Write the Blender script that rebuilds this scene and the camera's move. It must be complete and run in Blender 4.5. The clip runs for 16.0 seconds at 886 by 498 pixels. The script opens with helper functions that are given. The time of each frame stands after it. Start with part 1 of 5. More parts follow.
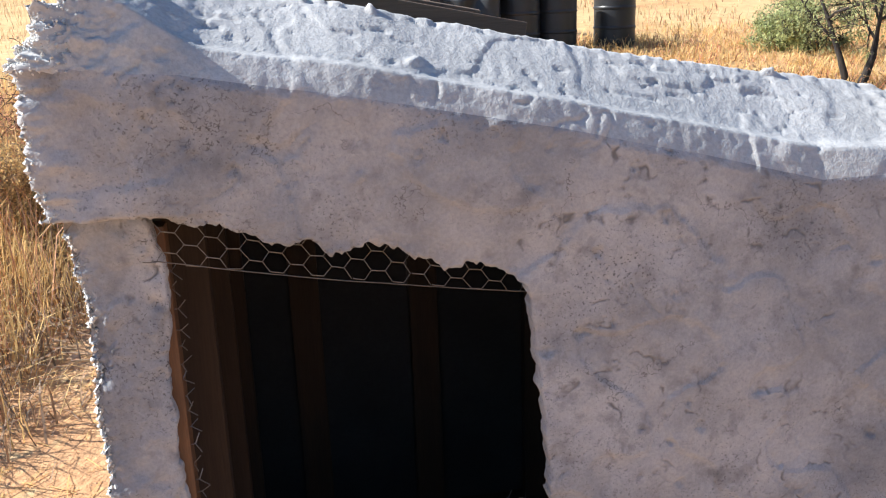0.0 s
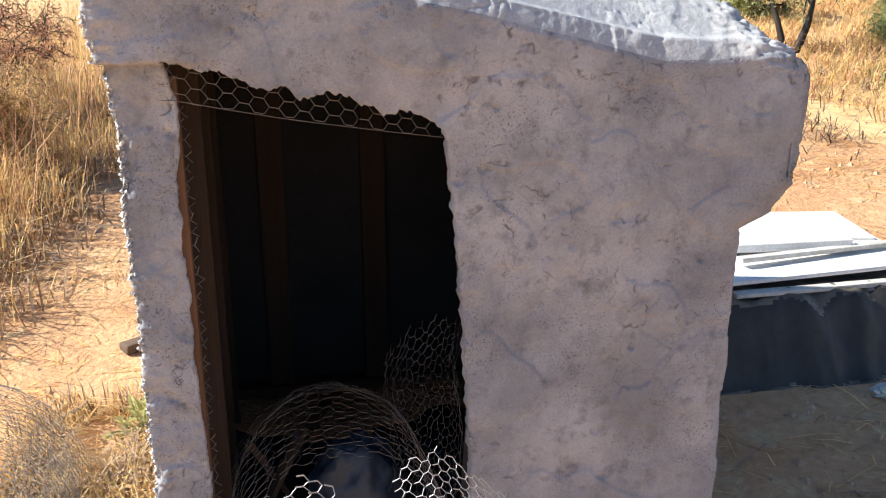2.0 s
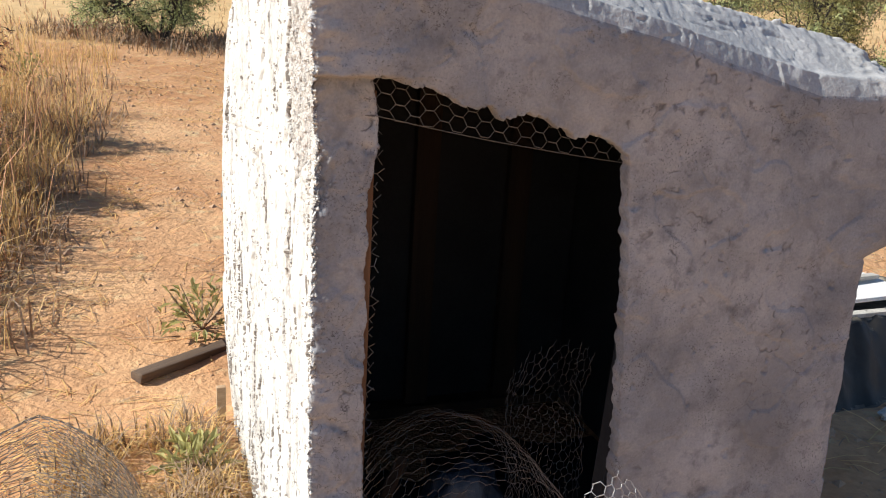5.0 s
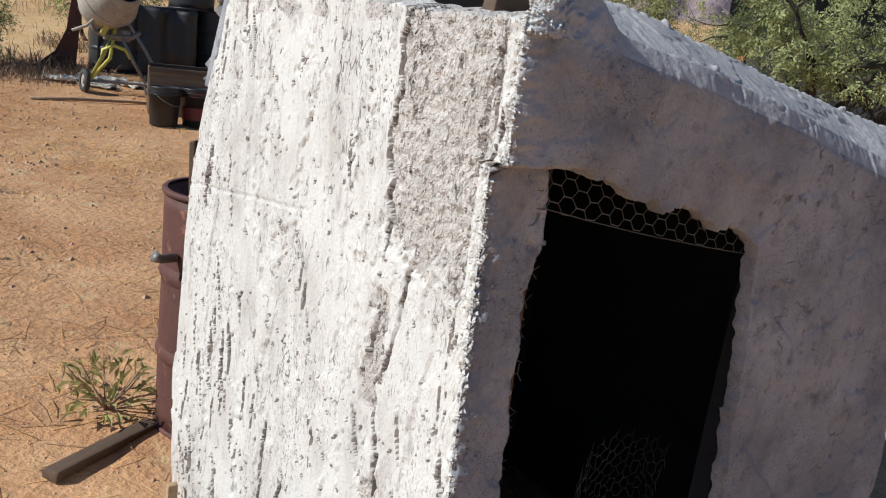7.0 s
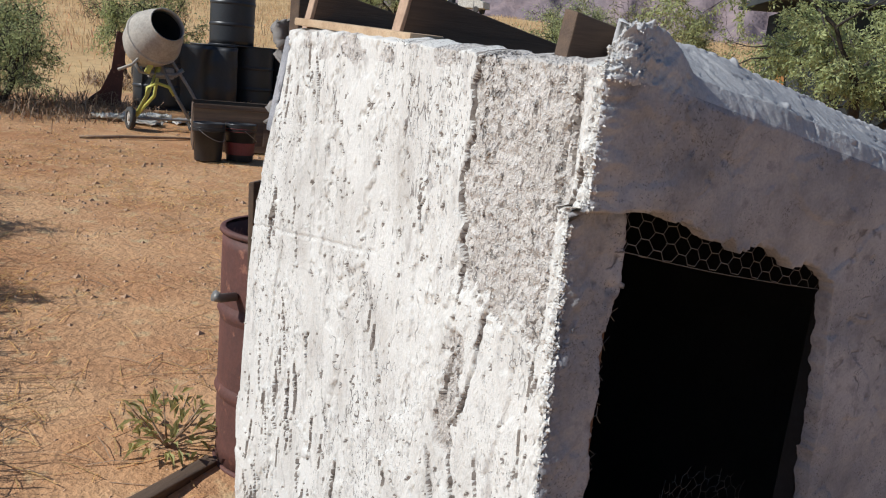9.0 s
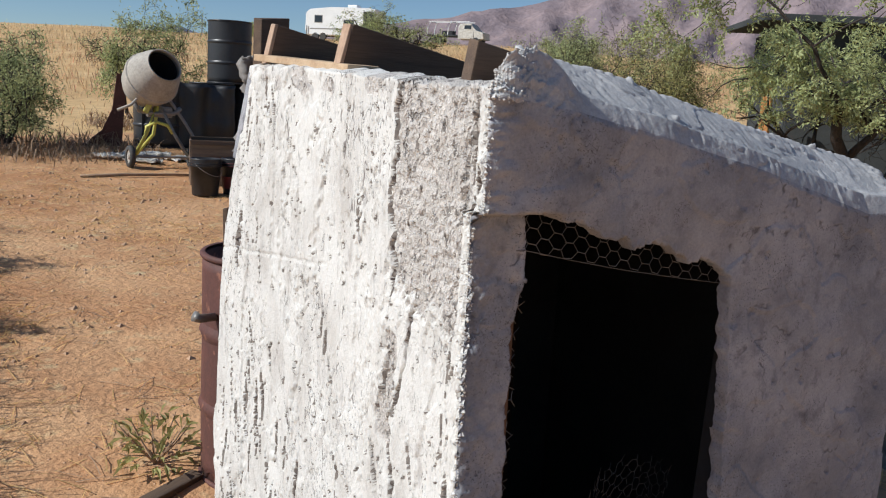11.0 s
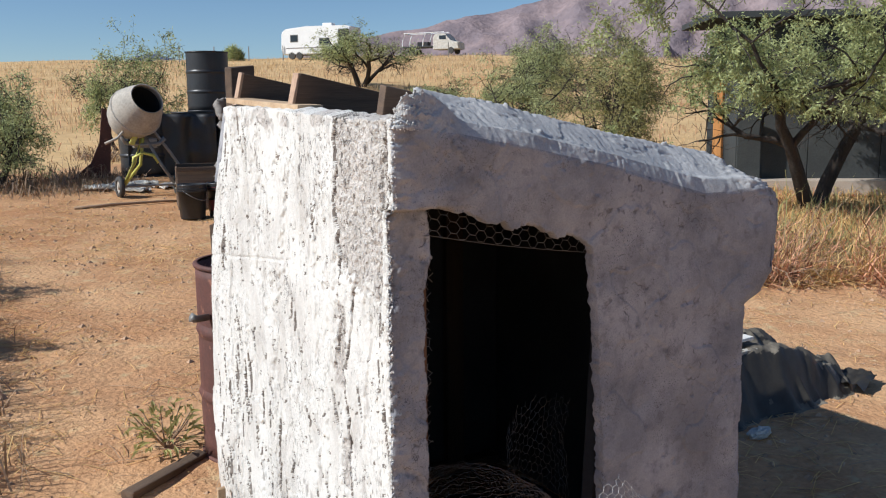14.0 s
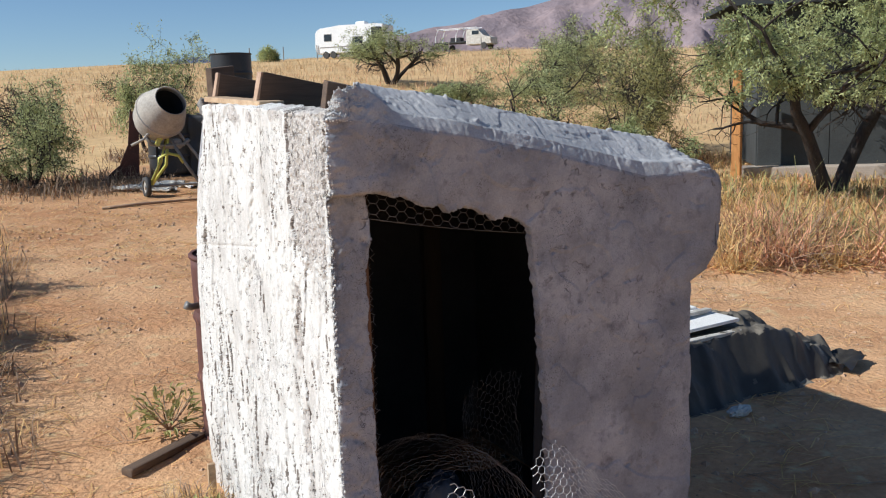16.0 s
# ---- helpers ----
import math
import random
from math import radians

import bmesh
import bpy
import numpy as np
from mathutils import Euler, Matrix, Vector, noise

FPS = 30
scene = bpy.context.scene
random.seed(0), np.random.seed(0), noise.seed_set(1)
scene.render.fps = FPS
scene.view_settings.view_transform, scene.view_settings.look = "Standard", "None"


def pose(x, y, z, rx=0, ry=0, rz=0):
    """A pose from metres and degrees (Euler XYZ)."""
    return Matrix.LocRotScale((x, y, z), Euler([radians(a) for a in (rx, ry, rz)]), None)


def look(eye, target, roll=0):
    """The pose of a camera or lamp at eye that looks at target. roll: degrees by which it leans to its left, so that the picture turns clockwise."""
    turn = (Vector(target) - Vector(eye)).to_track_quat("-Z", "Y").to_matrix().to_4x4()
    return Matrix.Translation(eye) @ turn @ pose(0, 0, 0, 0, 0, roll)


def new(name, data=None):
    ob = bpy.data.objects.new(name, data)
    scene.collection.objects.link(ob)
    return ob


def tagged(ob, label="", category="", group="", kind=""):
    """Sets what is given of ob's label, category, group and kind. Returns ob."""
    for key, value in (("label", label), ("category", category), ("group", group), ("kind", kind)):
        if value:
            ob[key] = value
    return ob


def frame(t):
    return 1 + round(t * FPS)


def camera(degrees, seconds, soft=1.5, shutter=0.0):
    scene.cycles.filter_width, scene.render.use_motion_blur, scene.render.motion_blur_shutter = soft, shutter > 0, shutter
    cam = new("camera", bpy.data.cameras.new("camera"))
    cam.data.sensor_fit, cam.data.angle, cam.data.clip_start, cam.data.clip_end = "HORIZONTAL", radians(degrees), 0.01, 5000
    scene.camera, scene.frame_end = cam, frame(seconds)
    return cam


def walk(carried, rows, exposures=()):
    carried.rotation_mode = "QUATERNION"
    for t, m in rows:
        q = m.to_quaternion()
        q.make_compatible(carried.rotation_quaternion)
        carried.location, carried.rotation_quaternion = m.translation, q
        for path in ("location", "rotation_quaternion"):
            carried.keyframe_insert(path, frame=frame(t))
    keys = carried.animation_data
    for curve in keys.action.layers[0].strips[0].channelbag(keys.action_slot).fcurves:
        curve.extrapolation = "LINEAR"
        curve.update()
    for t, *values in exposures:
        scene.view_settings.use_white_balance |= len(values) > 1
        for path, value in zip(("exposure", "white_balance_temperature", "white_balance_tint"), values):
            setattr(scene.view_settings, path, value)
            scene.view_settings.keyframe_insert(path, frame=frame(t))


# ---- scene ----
import collections

cam = camera(53.0, 16.0, soft=1.15)
METRES, EYE, TILT, LEAN, TURN = 3.7, 1.71, 0.0, 0.0, -9.0
ROWS = [
    (0.0, 0.0, 0.0, 0.0, -0.57, -15.96, 1.98),
    (0.5, 0.0061, -0.0452, -0.009, -1.77, -16.44, 1.48),
    (1.0, 0.0353, -0.0859, -0.0187, -0.86, -17.58, 0.01),
    (1.5, 0.0388, -0.1204, -0.0203, -0.63, -17.76, -0.44),
    (2.0, 0.0093, -0.1443, -0.0228, -2.78, -18.31, -0.07),
    (2.5, -0.0268, -0.1683, -0.0265, -3.46, -19.01, 0.09),
    (3.0, -0.028, -0.1767, -0.0253, -0.2, -18.54, -1.35),
    (3.5, -0.0152, -0.1761, -0.024, 1.93, -17.79, -1.99),
    (4.0, -0.0372, -0.1657, -0.0255, -0.48, -17.04, -1.78),
    (4.5, -0.11, -0.1528, -0.0292, -6.98, -17.01, -1.72),
    (5.0, -0.162, -0.1226, -0.0333, -10.29, -16.1, -3.25),
    (7.5, -0.3414, 0.0022, -0.027, -25.35, -12.42, -6.6),
    (8.0, -0.3447, 0.0049, -0.0243, -23.55, -11.46, -6.65),
    (8.5, -0.3445, 0.0022, -0.0238, -22.63, -11.58, -5.65),
    (9.0, -0.3435, -0.0028, -0.0219, -22.15, -11.39, -5.03),
    (11.5, -0.3117, -0.1071, -0.0225, -21.39, -9.49, -2.47),
    (12.0, -0.3024, -0.1471, -0.0131, -20.57, -12.07, -1.32),
    (12.5, -0.3115, -0.1676, -0.0147, -22.9, -13.25, -0.29),
    (13.0, -0.3434, -0.2043, -0.0154, -25.12, -11.71, -0.46),
    (13.5, -0.3605, -0.2255, -0.0083, -24.62, -10.01, -0.25),
    (14.0, -0.3462, -0.2486, -0.0083, -23.07, -8.83, 0.46),
    (14.5, -0.3157, -0.2874, -0.0117, -22.69, -9.34, 0.53),
    (15.0, -0.2993, -0.3087, -0.0101, -21.91, -9.22, 1.47),
    (15.5, -0.2948, -0.3189, -0.0121, -21.21, -9.22, 1.9),
    (16.0, -0.2943, -0.3247, -0.0131, -20.7, -9.05, 1.85),
]
walk(cam, [(t, pose(0, 0, EYE, TILT, LEAN, TURN) @ pose(METRES * x, METRES * y, METRES * z, 90 + pitch, roll, yaw)) for t, x, y, z, yaw, pitch, roll in ROWS],
     exposures=[(0.0, 1.12, 5900, 8), (1.5, 1.18, 6100, 8), (4.0, 1.20, 6150, 8), (5.0, 0.58, 6200, 8), (7.5, -0.04, 5800, 8), (9.0, -0.08, 5800, 8), (11.5, 0.02, 5800, 8), (16.0, 0.20, 5750, 8)])

# ---- light ----
SUN_AZ, SUN_EL = 168.0, 37.0   # direction towards the sun: degrees anticlockwise from +x, and height
sun_dir = Vector((math.cos(radians(SUN_AZ)) * math.cos(radians(SUN_EL)), math.sin(radians(SUN_AZ)) * math.cos(radians(SUN_EL)), math.sin(radians(SUN_EL))))
sun = new("sun", bpy.data.lights.new("sun", "SUN"))
sun.data.energy, sun.data.angle, sun.data.color = 5.0, radians(0.5), (1.0, 0.93, 0.82)
sun.matrix_world = look(sun_dir * 50, (0, 0, 0))
world = bpy.data.worlds.new("world")
scene.world = world
world.use_nodes = True
wn = world.node_tree.nodes
sky = wn.new("ShaderNodeTexSky")
sky.sky_type, sky.sun_disc = "NISHITA", False
sky.sun_elevation = radians(SUN_EL)
sky.sun_rotation = math.atan2(sun_dir.x, sun_dir.y)
sky.altitude, sky.air_density, sky.dust_density, sky.ozone_density = 1200, 1.0, 0.05, 3.0
world.node_tree.links.new(sky.outputs[0], wn["Background"].inputs[0])
wn["Background"].inputs[1].default_value = 0.077

# ---- materials ----


def mat(name, a, b=None, scale=6.0, rough=0.85, bump=0.3, fine=60.0, metal=0.0, mix=(0.35, 0.65), stretch=(1, 1, 1), spec=0.5, detail=6.0,
        spots=None, spot_scale=25.0, spot_at=(0.62, 0.7), vary=0.0, dist=0.004, trans=0.0, cracks=None, specks=None, grain_mix=0.35, veins=None, stain=None):
    """Two colours mixed by a noise, a finer noise as grain and relief, and spots of a third colour."""
    m = bpy.data.materials.new(name)
    m.use_nodes = True
    nt = m.node_tree
    N, L = nt.nodes, nt.links
    bs = N["Principled BSDF"]
    bs.inputs["Roughness"].default_value, bs.inputs["Metallic"].default_value = rough, metal
    bs.inputs["Specular IOR Level"].default_value = spec
    tc = N.new("ShaderNodeTexCoord")
    mp = N.new("ShaderNodeMapping")
    mp.inputs["Scale"].default_value = stretch
    L.new(tc.outputs["Object"], mp.inputs[0])

    def noise_tex(sc, det=detail):
        n = N.new("ShaderNodeTexNoise")
        n.inputs["Scale"].default_value, n.inputs["Detail"].default_value = sc, det
        n.inputs["Roughness"].default_value = 0.62
        L.new(mp.outputs[0], n.inputs["Vector"])
        return n

    def ramp(src, lo, hi):
        r = N.new("ShaderNodeMapRange")
        r.inputs["From Min"].default_value, r.inputs["From Max"].default_value = lo, hi
        L.new(src, r.inputs["Value"])
        return r.outputs[0]

    def blend(fac, c1, c2, mode="MIX"):
        x = N.new("ShaderNodeMix")
        x.data_type, x.blend_type = "RGBA", mode
        for sock, v in ((x.inputs[0], fac), (x.inputs[6], c1), (x.inputs[7], c2)):
            if isinstance(v, (int, float)):
                sock.default_value = v
            elif isinstance(v, tuple):
                sock.default_value = (*v[:3], 1)
            else:
                L.new(v, sock)
        return x.outputs[2]

    b = b or tuple(c * 0.7 for c in a)
    big, grain = noise_tex(scale), noise_tex(fine, 3.0)
    col = blend(ramp(big.outputs[0], *mix), a, b)
    col = blend(grain_mix, col, blend(ramp(grain.outputs[0], 0.3, 0.7), (0.55, 0.55, 0.55), (1.35, 1.35, 1.35)), "MULTIPLY")
    if spots:
        sp = noise_tex(spot_scale, 4.0)
        col = blend(ramp(sp.outputs[0], *spot_at), col, spots)
    crack_h = speck_h = vein_h = None
    if specks:
        sc, lo, hi, c3 = specks
        m1, m2 = ramp(noise_tex(sc, 2.0).outputs[0], lo, hi), ramp(noise_tex(3.3, 3.0).outputs[0], 0.46, 0.66)
        mu = N.new("ShaderNodeMath")
        mu.operation = "MULTIPLY"
        L.new(m1, mu.inputs[0])
        L.new(m2, mu.inputs[1])
        speck_h = mu.outputs[0]
        col = blend(speck_h, col, c3)
    if veins:
        sc, wd, fl, c3 = veins
        sb = N.new("ShaderNodeMath")
        sb.inputs[1].default_value, sb.operation = 0.5, "SUBTRACT"
        L.new(noise_tex(sc, 3.0).outputs[0], sb.inputs[0])
        ab = N.new("ShaderNodeMath")
        ab.operation = "ABSOLUTE"
        L.new(sb.outputs[0], ab.inputs[0])
        mu = N.new("ShaderNodeMath")
        mu.operation = "MULTIPLY"
        L.new(ramp(ab.outputs[0], wd, wd * 0.1), mu.inputs[0])
        L.new(ramp(noise_tex(fl, 3.0).outputs[0], 0.50, 0.62), mu.inputs[1])
        vein = N.new("ShaderNodeMath")
        vein.operation = "MULTIPLY"
        L.new(mu.outputs[0], vein.inputs[0])
        L.new(ramp(noise_tex(2.1, 2.0).outputs[0], 0.42, 0.58), vein.inputs[1])
        vein_h = vein.outputs[0]
        col = blend(vein_h, col, c3)
    if cracks:
        sc, wd, c3 = cracks
        sb = N.new("ShaderNodeMath")
        sb.inputs[1].default_value = 0.5
        sb.operation = "SUBTRACT"
        L.new(noise_tex(sc, 5.0).outputs[0], sb.inputs[0])
        ab = N.new("ShaderNodeMath")
        ab.operation = "ABSOLUTE"
        L.new(sb.outputs[0], ab.inputs[0])
        mu = N.new("ShaderNodeMath")
        mu.operation = "MULTIPLY"
        L.new(ramp(ab.outputs[0], wd, wd * 0.2), mu.inputs[0])
        L.new(ramp(noise_tex(4.1, 2.0).outputs[0], 0.5, 0.62), mu.inputs[1])
        crack_h = mu.outputs[0]
        col = blend(crack_h, col, c3)
    if stain:
        at, size, c3 = stain
        sv = N.new("ShaderNodeVectorMath")
        sv.operation, sv.inputs[1].default_value = "SUBTRACT", at
        L.new(tc.outputs["Object"], sv.inputs[0])
        dv = N.new("ShaderNodeVectorMath")
        dv.operation, dv.inputs[1].default_value = "DIVIDE", size
        L.new(sv.outputs[0], dv.inputs[0])
        ln = N.new("ShaderNodeVectorMath")
        ln.operation = "LENGTH"
        L.new(dv.outputs[0], ln.inputs[0])
        ad = N.new("ShaderNodeMath")
        L.new(ln.outputs["Value"], ad.inputs[0])
        L.new(noise_tex(7.0, 5.0).outputs[0], ad.inputs[1])
        mu = N.new("ShaderNodeMath")
        mu.operation, mu.inputs[1].default_value = "MULTIPLY", 0.55
        L.new(ramp(ad.outputs[0], 1.5, 0.8), mu.inputs[0])
        col = blend(mu.outputs[0], col, c3)
    if vary:
        oi = N.new("ShaderNodeObjectInfo")
        ge = N.new("ShaderNodeNewGeometry")
        ad = N.new("ShaderNodeMath")
        ad.operation = "FRACT"
        sm = N.new("ShaderNodeMath")
        L.new(oi.outputs["Random"], sm.inputs[0])
        L.new(ge.outputs["Random Per Island"], sm.inputs[1])
        L.new(sm.outputs[0], ad.inputs[0])
        hv = N.new("ShaderNodeHueSaturation")
        mr = N.new("ShaderNodeMapRange")
        mr.inputs["To Min"].default_value, mr.inputs["To Max"].default_value = 1 - vary, 1 + vary
        L.new(ad.outputs[0], mr.inputs["Value"])
        L.new(mr.outputs[0], hv.inputs["Value"])
        L.new(col, hv.inputs["Color"])
        col = hv.outputs[0]
    L.new(col, bs.inputs["Base Color"])
    if bump:
        bp = N.new("ShaderNodeBump")
        bp.inputs["Strength"].default_value, bp.inputs["Distance"].default_value = bump, dist
        ad = N.new("ShaderNodeMath")
        L.new(big.outputs[0], ad.inputs[0])
        L.new(grain.outputs[0], ad.inputs[1])
        height = ad.outputs[0]
        for cut in filter(None, (crack_h, speck_h, vein_h)):
            sk = N.new("ShaderNodeMath")
            sk.operation = "SUBTRACT"
            L.new(height, sk.inputs[0])
            L.new(cut, sk.inputs[1])
            height = sk.outputs[0]
        L.new(height, bp.inputs["Height"])
        L.new(bp.outputs[0], bs.inputs["Normal"])
    if trans:
        tr = N.new("ShaderNodeBsdfTranslucent")
        mx = N.new("ShaderNodeMixShader")
        mx.inputs[0].default_value = trans
        L.new(col, tr.inputs[0])
        L.new(bs.outputs[0], mx.inputs[1])
        L.new(tr.outputs[0], mx.inputs[2])
        L.new(mx.outputs[0], N["Material Output"].inputs[0])
    return m


# front stucco carries its shade: darker and bluer than the sunlit side wall
M_STUCCO_SHADE = mat("stucco", (0.435, 0.428, 0.440), (0.225, 0.228, 0.247), scale=3.8, rough=0.95, bump=0.45, fine=170.0, spec=0.2, mix=(0.36, 0.66), spots=(0.20, 0.198, 0.21), spot_scale=17.0, spot_at=(0.54, 0.74), dist=0.004, grain_mix=0.25, detail=9.0,
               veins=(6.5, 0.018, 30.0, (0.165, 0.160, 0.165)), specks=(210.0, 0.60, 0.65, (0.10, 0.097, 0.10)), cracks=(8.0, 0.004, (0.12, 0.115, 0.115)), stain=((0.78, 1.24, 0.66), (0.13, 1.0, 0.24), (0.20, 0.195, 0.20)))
# rim is a lighter copy of the front stucco, for its sunlit slope
M_STUCCO_RIM = mat("stucco_rim", (0.50, 0.49, 0.485), (0.39, 0.385, 0.385), scale=5.0, rough=0.95, bump=0.5, fine=170.0, spec=0.2, dist=0.003, spots=(0.36, 0.35, 0.345), spot_scale=38.0, spot_at=(0.60, 0.72), grain_mix=0.3, detail=9.0)
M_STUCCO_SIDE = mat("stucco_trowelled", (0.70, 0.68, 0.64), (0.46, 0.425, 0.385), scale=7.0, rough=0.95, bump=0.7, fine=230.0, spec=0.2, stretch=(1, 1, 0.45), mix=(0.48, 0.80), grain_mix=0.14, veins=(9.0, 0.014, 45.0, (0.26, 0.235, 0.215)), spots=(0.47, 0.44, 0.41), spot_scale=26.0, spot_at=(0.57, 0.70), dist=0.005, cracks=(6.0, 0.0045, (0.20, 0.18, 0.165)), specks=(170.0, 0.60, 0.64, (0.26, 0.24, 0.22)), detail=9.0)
M_STUCCO_BARE = mat("stucco_base_coat", (0.66, 0.615, 0.57), (0.54, 0.50, 0.46), scale=16.0, rough=0.97, bump=1.0, fine=130.0, spec=0.2, stretch=(1, 1, 0.6), dist=0.012, spots=(0.26, 0.24, 0.22), spot_scale=52.0, spot_at=(0.58, 0.63), cracks=(9.0, 0.02, (0.24, 0.22, 0.20)))
# dark base coat in the tears, deepened to stand for their shade
M_STUCCO_GAP_SHADE = mat("stucco_gap_shade", (0.30, 0.265, 0.235), (0.20, 0.175, 0.155), scale=30.0, rough=0.97, bump=0.6, fine=150.0, spec=0.1)
M_GROUND = mat("dirt", (0.62, 0.375, 0.20), (0.45, 0.235, 0.115), scale=1.1, rough=0.97, bump=0.8, fine=26.0, spec=0.15, spots=(0.57, 0.42, 0.235), spot_scale=7.0, spot_at=(0.56, 0.72), dist=0.02)
M_HILL = mat("hill_grass", (0.64, 0.45, 0.235), (0.53, 0.34, 0.16), scale=0.25, rough=0.97, bump=0.4, fine=5.0, spec=0.1, spots=(0.46, 0.25, 0.12), spot_scale=0.5, spot_at=(0.58, 0.7), dist=0.05)
# distance haze is painted into both: purple-brown rock, blue far hill
M_MOUNTAIN = mat("hazy_mountain_rock", (0.29, 0.225, 0.225), (0.20, 0.165, 0.18), scale=0.006, rough=1.0, bump=0.5, fine=0.03, spec=0.0, dist=20.0)
M_MOUNTAIN_FAR = mat("hazy_far_hill", (0.16, 0.19, 0.27), scale=0.006, rough=1.0, bump=0, spec=0.0)
M_WOOD = mat("weathered_wood", (0.15, 0.098, 0.062), (0.09, 0.06, 0.042), scale=5.0, rough=0.85, bump=0.4, fine=60.0, stretch=(0.25, 4, 4), vary=0.15)
M_WOOD_LIGHT = mat("pine_wood", (0.52, 0.38, 0.24), (0.40, 0.27, 0.16), scale=5.0, rough=0.8, bump=0.3, fine=60.0, stretch=(0.25, 4, 4), vary=0.1)
# sawn rafter ends, paled for the sunlight that falls on them
M_WOOD_SUNLIT = mat("sunlit_end_wood", (0.42, 0.29, 0.20), (0.34, 0.22, 0.15), scale=9.0, rough=0.85, bump=0.3, fine=80.0, vary=0.1)
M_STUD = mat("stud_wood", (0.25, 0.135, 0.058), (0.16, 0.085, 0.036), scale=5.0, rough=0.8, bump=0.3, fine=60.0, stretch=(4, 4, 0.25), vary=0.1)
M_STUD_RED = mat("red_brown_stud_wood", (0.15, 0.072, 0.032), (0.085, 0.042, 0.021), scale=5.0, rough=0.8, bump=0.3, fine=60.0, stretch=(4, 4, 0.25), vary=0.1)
# inner studs are a darkened copy of the stud wood, for the unlit inside
M_STUD_SHADED = mat("shaded_stud_wood", (0.055, 0.031, 0.018), (0.036, 0.021, 0.013), scale=5.0, rough=0.85, bump=0.3, fine=60.0, stretch=(4, 4, 0.25), vary=0.15)
# near-black for plain dark parts, and for shade inside shed and mixer drum
M_NEAR_BLACK = mat("near_black", (0.035, 0.034, 0.036), (0.022, 0.022, 0.024), scale=4.0, rough=0.9, bump=0.2)
M_PLASTIC = mat("black_plastic", (0.028, 0.028, 0.030), (0.02, 0.02, 0.022), scale=3.0, rough=0.42, bump=0.2, fine=40.0)
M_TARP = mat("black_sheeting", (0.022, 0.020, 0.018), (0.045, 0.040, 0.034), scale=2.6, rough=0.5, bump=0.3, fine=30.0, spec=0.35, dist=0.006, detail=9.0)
# dust colour that also carries the brightness of the sunlit top
M_TARP_DUST_LIT = mat("dusty_lit_sheeting", (0.075, 0.066, 0.054), (0.19, 0.165, 0.13), scale=3.5, rough=0.65, bump=0.3, fine=30.0, spec=0.25, spots=(0.31, 0.27, 0.21), spot_scale=9.0, spot_at=(0.53, 0.74), dist=0.006, detail=9.0)
M_FOAM = mat("white_foam", (0.80, 0.79, 0.76), (0.72, 0.70, 0.66), scale=5.0, rough=0.9, bump=0.2, fine=120.0)
M_RUST = mat("rusty_steel", (0.13, 0.05, 0.038), (0.085, 0.036, 0.029), scale=6.0, rough=0.7, bump=0.3, fine=70.0, spots=(0.25, 0.11, 0.07), spot_scale=14.0)
M_WIRE = mat("galvanised_wire", (0.50, 0.50, 0.50), (0.40, 0.40, 0.40), rough=0.42, bump=0, metal=0.35)
# rusty colour of the roll; doorway netting takes it to look dim in shade
M_WIRE_RUST_SHADE = mat("rusty_shaded_wire", (0.20, 0.19, 0.18), (0.14, 0.125, 0.115), rough=0.6, bump=0, metal=0.25)
M_MIXER = mat("cement_drum", (0.46, 0.42, 0.36), (0.34, 0.31, 0.27), scale=6.0, rough=0.85, bump=0.4, fine=40.0)
M_YELLOW = mat("yellow_paint", (0.62, 0.60, 0.10), (0.5, 0.47, 0.12), scale=8.0, rough=0.5, bump=0.1)
M_STEEL = mat("grey_steel", (0.30, 0.29, 0.27), (0.22, 0.20, 0.18), scale=8.0, rough=0.5, bump=0.1, metal=0.4)
M_RUBBER = mat("rubber", (0.04, 0.04, 0.04), (0.06, 0.055, 0.05), rough=0.8, bump=0.2)
M_BAG = mat("paper_bag", (0.62, 0.60, 0.55), (0.40, 0.37, 0.32), scale=5.0, rough=0.85, bump=0.4)
M_CLOTH = mat("grey_cloth", (0.27, 0.25, 0.23), (0.17, 0.155, 0.145), scale=6.0, rough=0.95, bump=0.5)
M_WHITE = mat("white_paint", (0.80, 0.80, 0.79), (0.74, 0.74, 0.73), scale=1.0, rough=0.35, bump=0)
M_GLASS_DARK = mat("dark_glass", (0.03, 0.035, 0.04), rough=0.1, bump=0)
M_RED = mat("red_label", (0.17, 0.03, 0.03), rough=0.5, bump=0)
M_BARK = mat("bark", (0.055, 0.043, 0.036), (0.032, 0.026, 0.022), scale=14.0, rough=0.95, bump=0.8, fine=60.0, stretch=(3, 3, 0.6), dist=0.01)
M_LEAF = mat("mesquite_leaf", (0.47, 0.50, 0.24), (0.35, 0.39, 0.17), scale=0.9, rough=0.65, bump=0, vary=0.35, trans=0.4, spec=0.3)
M_LEAF_YELLOW = mat("olive_leaf", (0.44, 0.41, 0.17), (0.32, 0.32, 0.13), scale=0.9, rough=0.65, bump=0, vary=0.35, trans=0.4, spec=0.3)
M_STRAW = mat("straw", (0.80, 0.58, 0.28), (0.66, 0.43, 0.17), scale=1.2, rough=0.8, bump=0, vary=0.3, trans=0.4, spec=0.2)
M_STRAW_HILL = mat("pale_hill_straw", (0.70, 0.53, 0.32), (0.60, 0.42, 0.23), scale=0.3, rough=0.85, bump=0, vary=0.25, trans=0.4, spec=0.1)
M_STRAW_RED = mat("red_weed", (0.68, 0.39, 0.24), (0.50, 0.24, 0.14), scale=2.2, rough=0.8, bump=0, vary=0.55, trans=0.2, spec=0.2)
